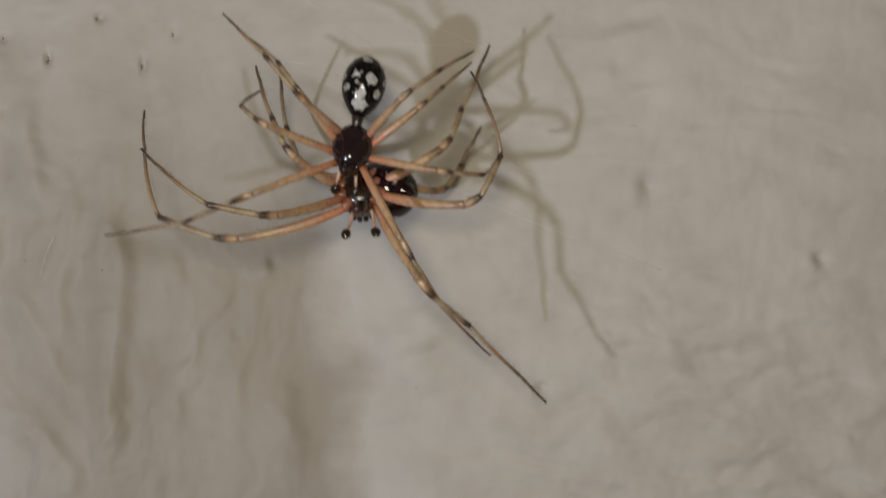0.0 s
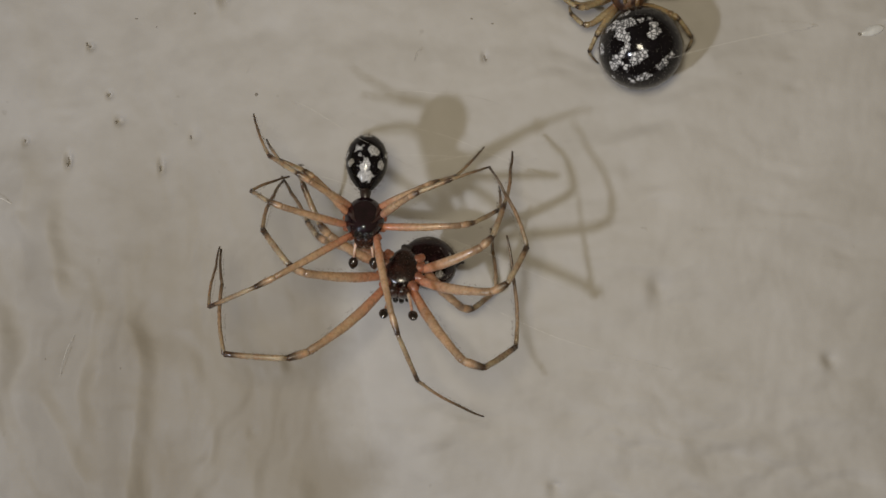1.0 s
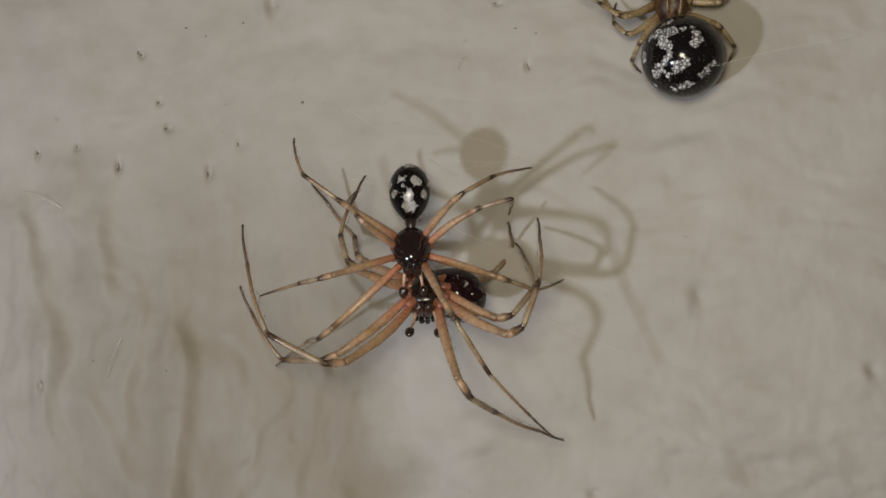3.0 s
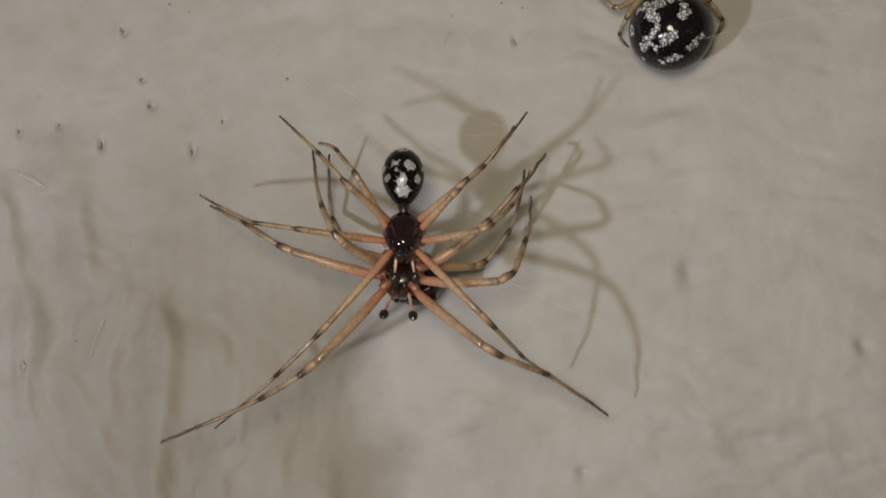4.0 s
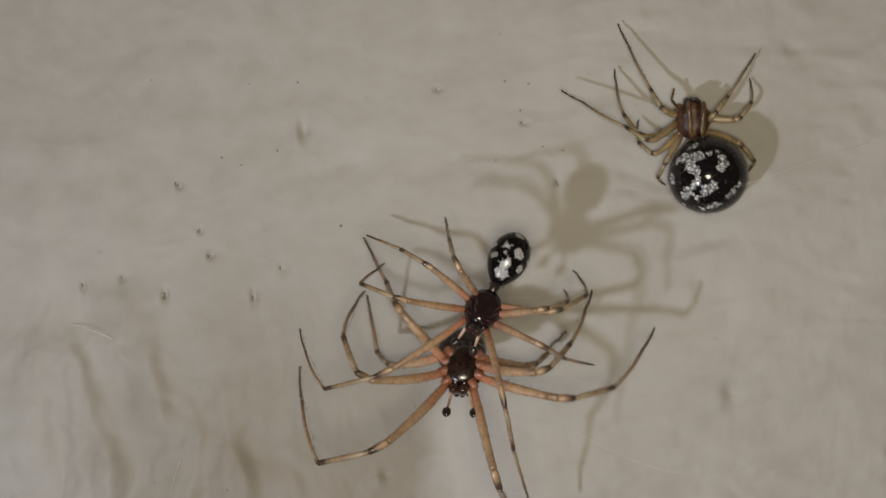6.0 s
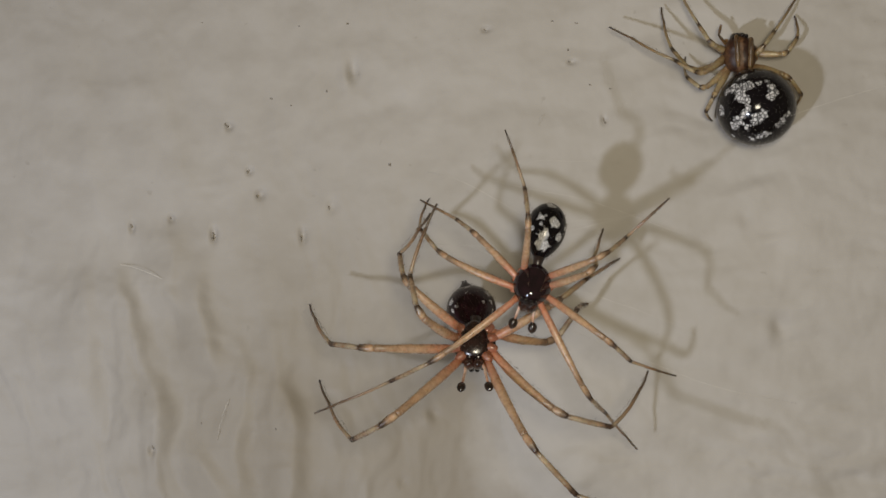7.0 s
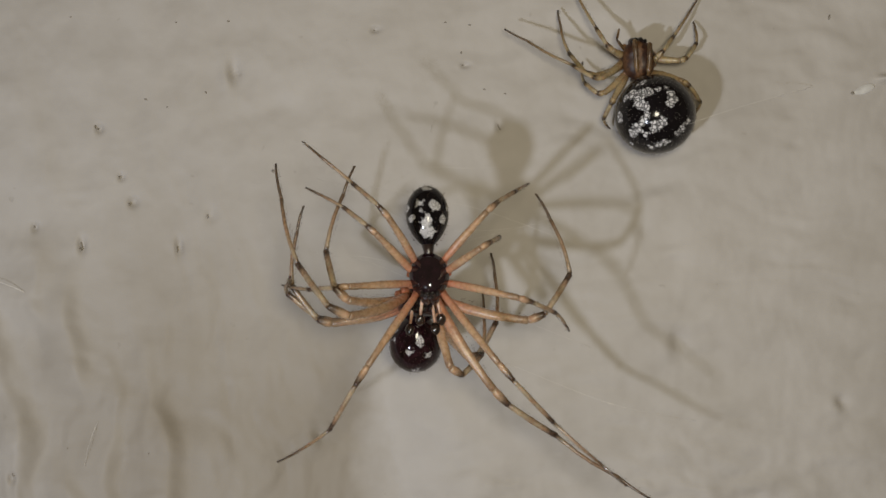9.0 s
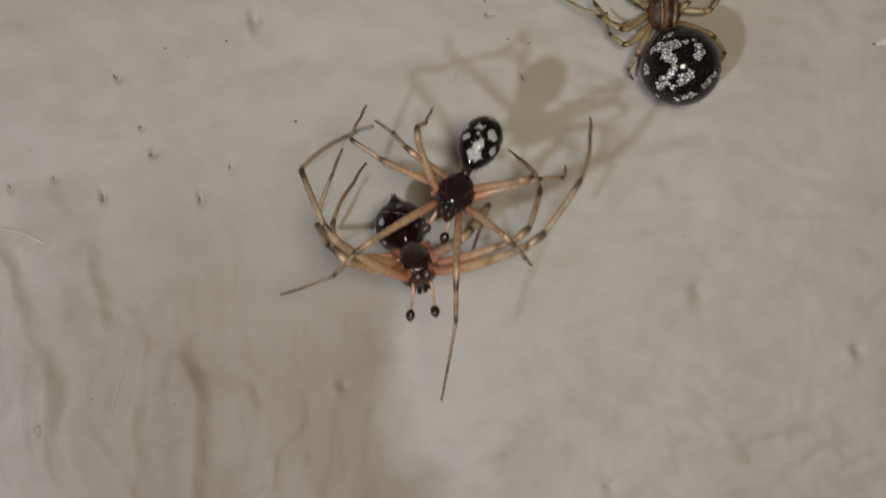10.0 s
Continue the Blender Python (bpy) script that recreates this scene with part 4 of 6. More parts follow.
# ---- a loose flake of pale paint ----
def paint_flake(x, z, tilt):
    bm = bmesh.new()
    bmesh.ops.create_uvsphere(bm, u_segments=28, v_segments=18, radius=1)
    for v in bm.verts:
        k = 1 + 0.12 * noise.noise(v.co * 1.5)
        taper = 1 - 0.35 * max(0.0, -v.co.x)
        v.co = Vector((v.co.x * 0.56 * k, v.co.y * 0.09 * taper, v.co.z * 0.21 * k * taper)) * MM
    me = bpy.data.meshes.new("paint_flake")
    bm.to_mesh(me)
    bm.free()
    for f in me.polygons:
        f.use_smooth = True
    me.materials.append(M["flake"])
    ob = tagged(new("paint_flake", me), "small glossy flake of pale paint curling off the wall", "paint flake")
    ob.matrix_basis = Matrix.Translation((x * MM, -float(wall_relief(np.array([x]), np.array([z]))[0]) * MM, z * MM)) @ pose(0, 0, 0, 0, tilt, 0)


paint_flake(20.37, 8.12, -17)


def motions():
    walk(male_a, [
        (0, pose(-0.00040, -0.00566, -0.00156, -82.8, -9.9, -172.4)),
        (0.2, pose(-0.00060, -0.00564, -0.00298, -79.6, -3.0, -173.7)),
        (0.5, pose(0.00010, -0.00562, -0.00081, -75.1, 0.3, -171.9)),
        (0.7, pose(-0.00001, -0.00558, -0.00036, -73.3, 1.3, -170.7)),
        (1, pose(-0.00054, -0.00551, -0.00008, -69.2, -1.2, -172.3)),
        (1.2, pose(-0.00031, -0.00534, 0.00058, -72.0, -4.2, -170.1)),
        (1.5, pose(-0.00082, -0.00509, 0.00051, -75.0, 1.0, -171.7)),
        (1.7, pose(-0.00055, -0.00512, -0.00023, -78.1, 1.7, -167.9)),
        (2, pose(-0.00094, -0.00517, -0.00192, -78.8, 5.8, -171.9)),
        (2.2, pose(-0.00099, -0.00513, -0.00280, -80.4, -2.9, -168.9)),
        (2.5, pose(-0.00064, -0.00508, 0.00004, -81.8, 3.7, -171.4)),
        (2.7, pose(-0.00051, -0.00511, -0.00037, -72.8, 6.0, -171.5)),
        (3.8, pose(-0.00011, -0.00569, -0.00171, -70.3, -9.0, -172.8)),
        (4, pose(-0.00009, -0.00552, -0.00150, -71.0, 1.7, -172.0)),
        (4.2, pose(-0.00037, -0.00560, -0.00013, -75.3, -14.1, -170.2)),
        (4.5, pose(0.00000, -0.00572, 0.00104, -81.9, -26.0, -171.4)),
        (4.7, pose(0.00091, -0.00602, 0.00117, -77.9, -31.8, -169.3)),
        (5, pose(0.00037, -0.00647, 0.00149, -70.1, -45.5, -173.7)),
        (5.2, pose(-0.00036, -0.00659, 0.00176, -71.3, -44.7, -174.4)),
        (5.5, pose(0.00002, -0.00676, 0.00153, -70.1, -34.4, -176.5)),
        (5.7, pose(0.00041, -0.00670, 0.00153, -67.5, -26.5, -177.7)),
        (6, pose(0.00053, -0.00661, 0.00195, -71.4, -29.4, -177.0)),
        (6.2, pose(-0.00000, -0.00612, 0.00136, -74.6, -30.4, -175.5)),
        (7.3, pose(0.00040, -0.00702, -0.00030, -72.7, -13.3, -179.1)),
        (7.5, pose(0.00055, -0.00701, 0.00061, -81.8, -20.1, -178.8)),
        (7.8, pose(0.00043, -0.00667, 0.00066, -79.0, -21.2, -178.3)),
        (8, pose(0.00108, -0.00645, 0.00139, -81.7, -10.1, -177.3)),
        (8.2, pose(0.00067, -0.00734, 0.00118, -78.6, -23.4, -175.2)),
        (8.5, pose(0.00030, -0.00668, 0.00027, -83.8, -4.7, -179.5)),
        (8.7, pose(-0.00013, -0.00685, 0.00067, -80.1, 4.1, -176.1)),
        (9, pose(0.00042, -0.00711, 0.00065, -75.4, -1.1, -178.8)),
        (9.2, pose(-0.00075, -0.00709, -0.00172, -66.1, -9.4, -178.4)),
        (9.5, pose(-0.00036, -0.00705, -0.00022, -54.8, -7.3, -179.5)),
        (9.7, pose(0.00122, -0.00685, -0.00040, -59.0, -16.1, -177.4)),
        (10, pose(0.00024, -0.00655, 0.00216, -66.8, -29.6, 178.8)),
    ])
    swing(legs_a[0],
          [(0.0, 36.2, 24.5), (0.5, 52.2, 38.9), (1.0, 39.6, 17.5), (1.5, 35.1, -4), (2.0, 57.1, 5.9), (2.5, 55.9, 10.2), (2.7, 51.2, -0.5), (3.8, 29, -3.1), (4.0, 49.7, -1.8), (4.5, 57.6, 48.7), (5.0, 86.4, 34.3), (5.5, 79.2, 22.9), (6.0, 62.3, 9.5), (6.2, 59.1, 22.9), (7.3, 54.5, 7.7), (7.5, 74, 61.4), (8.0, 67.8, 12.3), (8.2, 87.2, 33.5), (8.5, 62.5, 45.7), (9.0, 57.4, 17.2), (9.5, 49.5, -21.7), (10.0, 63.9, 21.3)],
          [(0.0, 26.1, -36.4), (0.5, 24, -54.4), (1.0, 9.5, -37.2), (1.5, 19, -33.4), (2.0, 54.7, -32), (2.5, 57.9, -33.9), (2.7, 11, -73), (3.8, 15.4, -33.7), (4.0, 34.3, -33.1), (4.5, 31, -43.4), (5.0, 59.4, -42.1), (5.5, 53.4, -45.9), (6.0, 34.9, -35.2), (6.2, 39.3, -46.3), (7.3, 40, -37.8), (7.5, 60.1, -26.5), (8.0, 63.2, -43.8), (8.2, 80.2, -35.1), (8.5, 55, 2.9), (9.0, 51.6, -43.1), (9.5, 31.6, -41.2), (10.0, 41.5, -77)],
          [(0.0, 17.2, -22.8), (0.5, 10.7, -63.6), (1.0, -88.6, -27.8), (1.5, -30.9, -40.5), (2.0, 43.2, -24), (2.5, 50.9, -53.6), (2.7, 35.6, -68.2), (3.8, 8.5, -13.2), (4.0, 31.1, -31.9), (4.5, 14.4, -36.2), (5.0, -23.8, -59.1), (5.5, 33, -1.7), (6.0, -39, -32.7), (6.2, -16.9, -30.9), (7.3, 38.9, -12.7), (7.5, 35.3, -10.7), (8.0, 14.2, -33.8), (8.2, 17, -47.1), (8.5, 30.1, -34.9), (9.0, 22.5, -47.2), (9.5, 5.3, -50), (10.0, 24.2, -60.3)])
    swing(legs_a[1],
          [(0.0, 126.5, 25), (0.5, 109.2, 22.3), (1.0, 101.5, 15.1), (1.5, 117.8, 25.6), (2.0, 126.6, 7.3), (2.5, 114.1, 24.1), (2.7, 108.8, 36.2), (3.8, 124.5, 29), (4.0, 130.6, 7.1), (4.5, 119.6, 44.6), (5.0, 118.1, 33.7), (5.5, 116.6, 37.3), (6.0, 119.5, 43.3), (6.2, 133.9, 44.4), (7.3, 135.3, 1.3), (7.5, 152.2, 43.4), (8.0, 129.5, 39.2), (8.2, 117.6, 53.4), (8.5, 139.2, 30.4), (9.0, 123.2, 14.5), (9.5, 109.2, 7.7), (10.0, 104.1, 37.1)],
          [(0.0, 134.8, -35), (0.5, 113.3, -35.7), (1.0, 122.8, -53.3), (1.5, 133.1, -26.8), (2.0, 127.8, -39.3), (2.5, 130, -48.1), (2.7, 124.6, -34.5), (3.8, 137, -44.7), (4.0, 153.6, -58.7), (4.5, 132.7, -35.4), (5.0, 141.3, -41.6), (5.5, 127.9, -10.1), (6.0, 139.1, -50.8), (6.2, 151.3, -40.8), (7.3, 163.5, -63.8), (7.5, 143.2, -37.3), (8.0, 132.5, -12.2), (8.2, 132, -62.5), (8.5, 145.2, -24.2), (9.0, 136.2, -28.7), (9.5, -159.9, -75.7), (10.0, 155.7, -73.3)],
          [(0.0, 147.2, -39.9), (0.5, 133, -57.3), (1.0, 161.2, -40.1), (1.5, -157.2, -51.9), (2.0, 139.5, -24.4), (2.5, 138.7, -17.7), (2.7, 138.5, -32.1), (3.8, 145.4, -28.9), (4.0, 177, -64.9), (4.5, 152.7, -37.6), (5.0, 152.9, -38.9), (5.5, 162.7, -47.2), (6.0, 144.4, -49.2), (6.2, 176.3, -60.5), (7.3, 156.2, -70.3), (7.5, -32.6, -76), (8.0, 135.6, -70.3), (8.2, 128.6, -64.7), (8.5, 170.8, -67.3), (9.0, 137.3, -7.2), (9.5, 175.6, -68.4), (10.0, 113.2, -45.4)])
    swing(legs_a[2],
          [(0.0, -3.2, 38.9), (0.5, 16.5, 58.9), (1.0, 3.9, 40.5), (1.5, 5.5, 34.8), (2.0, 10.5, 34.3), (2.5, 24.3, 30.1), (2.7, 28.9, 31.4), (3.8, 4.2, 20.3), (4.0, -2.5, 18), (4.5, 19.9, 46.7), (5.0, 59.6, 46), (5.5, 28.7, 8.8), (6.0, 28.6, 35.9), (6.2, 11.3, 1.4), (7.3, -11.9, 7), (7.5, -6.3, 13.7), (8.0, 15.7, 39.1), (8.2, 6.5, 45), (8.5, 14.5, 44.1), (9.0, 13.4, 39.4), (9.5, 9.2, 16.7), (10.0, -11, 60.5)],
          [(0.0, -38.9, -50.2), (0.5, -73, -26.5), (1.0, -46.7, -40.3), (1.5, -13.5, -55), (2.0, -0.2, -40.1), (2.5, 41.6, -60), (2.7, 1.6, -56.6), (3.8, -15.6, -35.5), (4.0, -5.7, 11.7), (4.5, 22.8, -34.1), (5.0, -1.2, -28.5), (5.5, 12.7, -31.6), (6.0, -1.2, -24.5), (6.2, -17.1, -41.7), (7.3, -29, -25.8), (7.5, 0.8, -30.7), (8.0, 12.2, -14.5), (8.2, -12.1, -54.3), (8.5, 1.1, -63.3), (9.0, -13.6, -47.6), (9.5, -32.7, -26.2), (10.0, -100.3, -53.6)],
          [(0.0, -107.5, -56.3), (0.5, -74, -32.5), (1.0, -131, -38.5), (1.5, -74.5, -78.3), (2.0, -7.4, -20.3), (2.5, 90.9, -88.1), (2.7, -1.7, -54.6), (3.8, -10.4, -22.9), (4.0, -22.3, 20.8), (4.5, 18.8, -69.4), (5.0, -47.2, -32.5), (5.5, 15.6, 3.5), (6.0, -102.8, -43.7), (6.2, -98.6, -43.5), (7.3, -56.3, -34.3), (7.5, 1.2, -17.4), (8.0, -15.3, -49.4), (8.2, -23.4, -45.2), (8.5, -0.8, -54.4), (9.0, -28.1, -51.8), (9.5, -86.4, -36.6), (10.0, -87.6, -47.6)])
    swing(legs_a[3],
          [(0.0, 173.5, 29.7), (0.5, 160.2, 22.4), (1.0, 178.9, 7.8), (1.5, 169, -1.4), (2.0, -165, 5.3), (2.5, 162.6, 20.3), (2.7, 150.1, 22), (3.8, -178.4, 17.2), (4.0, 169.1, 41.5), (4.5, 164.4, 27.7), (5.0, 148.5, 41.4), (5.5, 139.6, 45.3), (6.0, 159.8, 55.7), (6.2, 178.8, 26.8), (7.3, 152.8, 28.9), (7.5, 176, 39.5), (8.0, 179.5, 26.9), (8.2, 164.1, 43.9), (8.5, 154.7, 28.2), (9.0, 159.2, 24), (9.5, 125.7, 41.2), (10.0, 140.3, 47.9)],
          [(0.0, -165.5, -38.9), (0.5, -154.4, -37.3), (1.0, -138, -31.1), (1.5, -178.3, -27.6), (2.0, -149.3, -39.8), (2.5, -166.6, -57.9), (2.7, -179, -49.6), (3.8, -129.7, -49.8), (4.0, -125.4, -31.7), (4.5, 177.8, -28.4), (5.0, 163.1, -2.3), (5.5, 158.3, -2.8), (6.0, -162.1, -54.6), (6.2, -174.8, -35), (7.3, 164.8, -51), (7.5, 159.9, -23.4), (8.0, -175.8, -40.6), (8.2, 168.4, -24.9), (8.5, 152.7, -56.3), (9.0, 171.4, -52), (9.5, -142.8, -51.4), (10.0, -154, -61.9)],
          [(0.0, -120.4, -56.8), (0.5, -98.8, -47.6), (1.0, -97.9, -39.4), (1.5, -149.2, -48), (2.0, -103.8, -55.2), (2.5, -174, -67.1), (2.7, -158.5, -49), (3.8, -103.7, -46.3), (4.0, -114.2, -26.7), (4.5, 174.6, -5.9), (5.0, 158.8, -1.3), (5.5, 172.3, -26.7), (6.0, -152.6, -47.1), (6.2, -168.4, -27.5), (7.3, 166.3, -29.7), (7.5, 141.9, -24.5), (8.0, -171.2, -35.6), (8.2, 158.6, 7.2), (8.5, 158.1, -59.1), (9.0, 160.7, -68.3), (9.5, -159.4, -46.7), (10.0, -131.5, -66.3)])
    swing(legs_a[4],
          [(0.0, -37.9, 41.4), (0.5, -38, 34.4), (1.0, -28.4, 54), (1.5, -17.6, 67.6), (2.0, -62.9, 60.1), (2.5, -37, 60.3), (2.7, -25.8, 65.4), (3.8, -22.9, 48.8), (4.0, -54.7, 45.2), (4.5, -2.9, 41.7), (5.0, 25, 56.3), (5.5, 13.4, 47.1), (6.0, -2, 38.9), (6.2, -17.7, 6.6), (7.3, -32.4, 12.4), (7.5, -24.8, 29.4), (8.0, -26.4, 24.1), (8.2, -29.7, 8.9), (8.5, -40.5, 7.1), (9.0, -39.1, 45.4), (9.5, -29.8, 47.3), (10.0, 17.4, 25.5)],
          [(0.0, -45.6, -17), (0.5, -40.3, -18.6), (1.0, -32.5, -22.6), (1.5, -53.8, -41.6), (2.0, -74.5, -44), (2.5, -57.3, -54.8), (2.7, -62.9, -43), (3.8, -58.6, -44.4), (4.0, -56.2, -9.9), (4.5, -17, -38.6), (5.0, -32.2, -49), (5.5, -7.2, -16.4), (6.0, -12.2, -29.7), (6.2, -17, -40.6), (7.3, -33.2, -34.2), (7.5, -22.4, -30.4), (8.0, -27.1, -41.9), (8.2, -34, -30.8), (8.5, -38.2, -34.2), (9.0, -44.2, -16), (9.5, -52.2, -9.4), (10.0, -4.4, 7.7)],
          [(0.0, -36.4, -30), (0.5, -47.8, -31.2), (1.0, -60.9, -32.3), (1.5, -70.9, -56.9), (2.0, -82.8, -38.3), (2.5, -92, -57.3), (2.7, -102.3, -54.2), (3.8, -62.9, -41.4), (4.0, -49.5, -45.7), (4.5, -13.8, -45.7), (5.0, -48, -58.5), (5.5, -30.6, -39.5), (6.0, -6, -31.5), (6.2, -4.3, -12.5), (7.3, -9.1, 8.7), (7.5, -9, -27.8), (8.0, -19.6, -27.5), (8.2, -27.1, 10.5), (8.5, -32.9, -34), (9.0, -35.2, -16.2), (9.5, -44.7, 1.4), (10.0, -85.5, -14.5)])
    swing(legs_a[5],
          [(0.0, -135.1, 25.4), (0.5, -136.9, 55.4), (1.0, 175.6, 62.6), (1.5, -159.9, 21.2), (2.0, -153.7, 40.1), (2.5, -162.8, 29.5), (2.7, -164.1, 34.3), (3.8, -141.1, 48.7), (4.0, -154.7, 54.4), (4.5, -152.9, 39.5), (5.0, -179.1, 59.4), (5.5, 178.7, 70), (6.0, -166.1, 58.1), (6.2, -164.5, 39.2), (7.3, -156.3, 62), (7.5, -137.9, 56.2), (8.0, -144.6, 58.6), (8.2, -145.2, 53.5), (8.5, -151.5, 61.8), (9.0, -165.8, 56.5), (9.5, 166.7, 58.3), (10.0, -144.8, 30.5)],
          [(0.0, -121.5, -37.9), (0.5, -136.1, -16.6), (1.0, -159.9, 10.6), (1.5, -144.5, -50.3), (2.0, -142, -28.5), (2.5, -178.5, -50.7), (2.7, 175.4, 1.7), (3.8, -119.4, -6.5), (4.0, -137.4, 2.3), (4.5, -122.1, -52), (5.0, -114.1, -22), (5.5, -132.6, -32.7), (6.0, -127.9, -36.8), (6.2, -120.3, -60.8), (7.3, -103.4, -49.7), (7.5, -135, -41.6), (8.0, -104.2, -72.6), (8.2, -120.9, -45), (8.5, -149.2, -65), (9.0, -129.1, -61), (9.5, -111.5, -34.5), (10.0, -136.3, -28)],
          [(0.0, -124.3, -27.6), (0.5, -133.4, -20.7), (1.0, -150.6, -17.5), (1.5, -165.2, -33.5), (2.0, -154.9, 10.1), (2.5, 125.9, -6.4), (2.7, 116.8, -63.7), (3.8, -109.7, -24.9), (4.0, -130.9, 16.3), (4.5, -123.9, -32.2), (5.0, -41.7, -15.1), (5.5, -112.6, -38.3), (6.0, -81.1, -60.9), (6.2, -49.5, -66.1), (7.3, -89.9, -43.7), (7.5, -7, -69.8), (8.0, -93.9, -72), (8.2, -119.3, -69.3), (8.5, -125.5, -71.8), (9.0, -89, -77.1), (9.5, -107.2, -32.8), (10.0, -94.6, -48.6)])
    swing(legs_a[6],
          [(0.0, -18.5, 56.8), (0.5, -25.4, 45.9), (1.0, -1.9, 56.2), (1.5, -18.7, 63.7), (2.0, -47.2, 50.9), (2.5, -32.6, 49.8), (2.7, -13.9, 56.1), (3.8, -40.7, 19.7), (4.0, -18.4, 58.7), (4.5, -26.5, 40.3), (5.0, -1.5, 68), (5.5, 17, 66.8), (6.0, 6.1, 67), (6.2, -3.1, 68.9), (7.3, -78.3, 57.9), (7.5, -70.3, 44.8), (8.0, -54.9, 62.5), (8.2, -50, 41.9), (8.5, -57.9, 56.5), (9.0, -50.6, 56.8), (9.5, -67.6, 38.1), (10.0, 28.5, 53.4)],
          [(0.0, -38.3, 15.1), (0.5, -39.4, -13.7), (1.0, -40.3, -20.7), (1.5, -40, -29.3), (2.0, -63.7, 18.6), (2.5, -49.9, -21.1), (2.7, -44.5, 2.3), (3.8, -36.9, -18), (4.0, -52.7, -9), (4.5, -0.2, -42), (5.0, -46.6, -32.2), (5.5, -61.5, -44.3), (6.0, -62.4, -50.6), (6.2, -64, -59.6), (7.3, -65.4, -36.2), (7.5, -36.5, -58.5), (8.0, -60.5, -61.8), (8.2, -58.3, -48.5), (8.5, -47.9, -42.5), (9.0, -48.8, -21.7), (9.5, -51.3, -10.6), (10.0, -50.3, -48)],
          [(0.0, -37.3, -14.3), (0.5, -55.9, -31.6), (1.0, -67.3, -19), (1.5, -63.6, -40.9), (2.0, -68.4, 5.7), (2.5, -73.4, -45.3), (2.7, -80.5, -30.8), (3.8, -38.5, -22), (4.0, -49.8, -12.5), (4.5, 10.9, -58.7), (5.0, -49.2, -43.7), (5.5, -60.6, -35.9), (6.0, -64.6, -51.4), (6.2, -63.4, -44.8), (7.3, -52.9, -1.7), (7.5, -38, -59.6), (8.0, -55.4, -51.3), (8.2, -62, -51.2), (8.5, -49.1, 11.9), (9.0, -38.8, 17.7), (9.5, -25.3, 26.4), (10.0, -46.5, -53.2)])
    swing(legs_a[7],
          [(0.0, -132, 56.1), (0.5, -164.2, 57), (1.0, -178.7, 48.8), (1.5, 173.3, 66.9), (2.0, -146.6, 24.9), (2.5, -134.3, 63.4), (2.7, -152.9, 64.7), (3.8, -153.4, 52.4), (4.0, -163.5, 52.2), (4.5, 179.1, 69.9), (5.0, 159.4, 61.4), (5.5, 157.7, 63.5), (6.0, -177.3, 49.3), (6.2, -142.5, 11.3), (7.3, -174.2, 63), (7.5, -156.1, 60.3), (8.0, -163, 57.5), (8.2, -151.2, 47.1), (8.5, -147.8, 47.5), (9.0, -137.5, 27.7), (9.5, -138.5, 29.2), (10.0, -175, 59.1)],
          [(0.0, -129.9, -23.7), (0.5, -130.8, -29.3), (1.0, -131, -49.6), (1.5, -146.5, -26), (2.0, -147.7, -20.6), (2.5, -162.9, -19.9), (2.7, -155.7, -20.9), (3.8, -118.8, -22), (4.0, -130.4, -17.9), (4.5, -125, -28), (5.0, -111.7, -38.5), (5.5, -127.1, -22), (6.0, -119.8, -29.2), (6.2, -126.1, -20.9), (7.3, -123.1, -31.8), (7.5, -132.8, -12.1), (8.0, -136.8, 12.2), (8.2, -139.4, -27.3), (8.5, -133.8, -54.6), (9.0, -135.9, -44.9), (9.5, -123, -5.1), (10.0, -99.8, -57.5)],
          [(0.0, -129.2, -42), (0.5, -125.7, -35.2), (1.0, -123.3, -27.8), (1.5, -145.5, -35.4), (2.0, -157.7, -9.1), (2.5, -176.9, -43.7), (2.7, -165.6, -37.9), (3.8, -112, -26.5), (4.0, -125.6, -8.8), (4.5, -89.2, -52.9), (5.0, -84.9, -42.6), (5.5, -53.7, -36.7), (6.0, -64.3, -51.7), (6.2, -90.1, -32.9), (7.3, -120.8, 23.5), (7.5, -75.3, -50.6), (8.0, -82.1, -60.5), (8.2, -98.2, -46.2), (8.5, -131.2, -52), (9.0, -126.6, -57.9), (9.5, -120.3, -13.5), (10.0, -47, -44.9)])
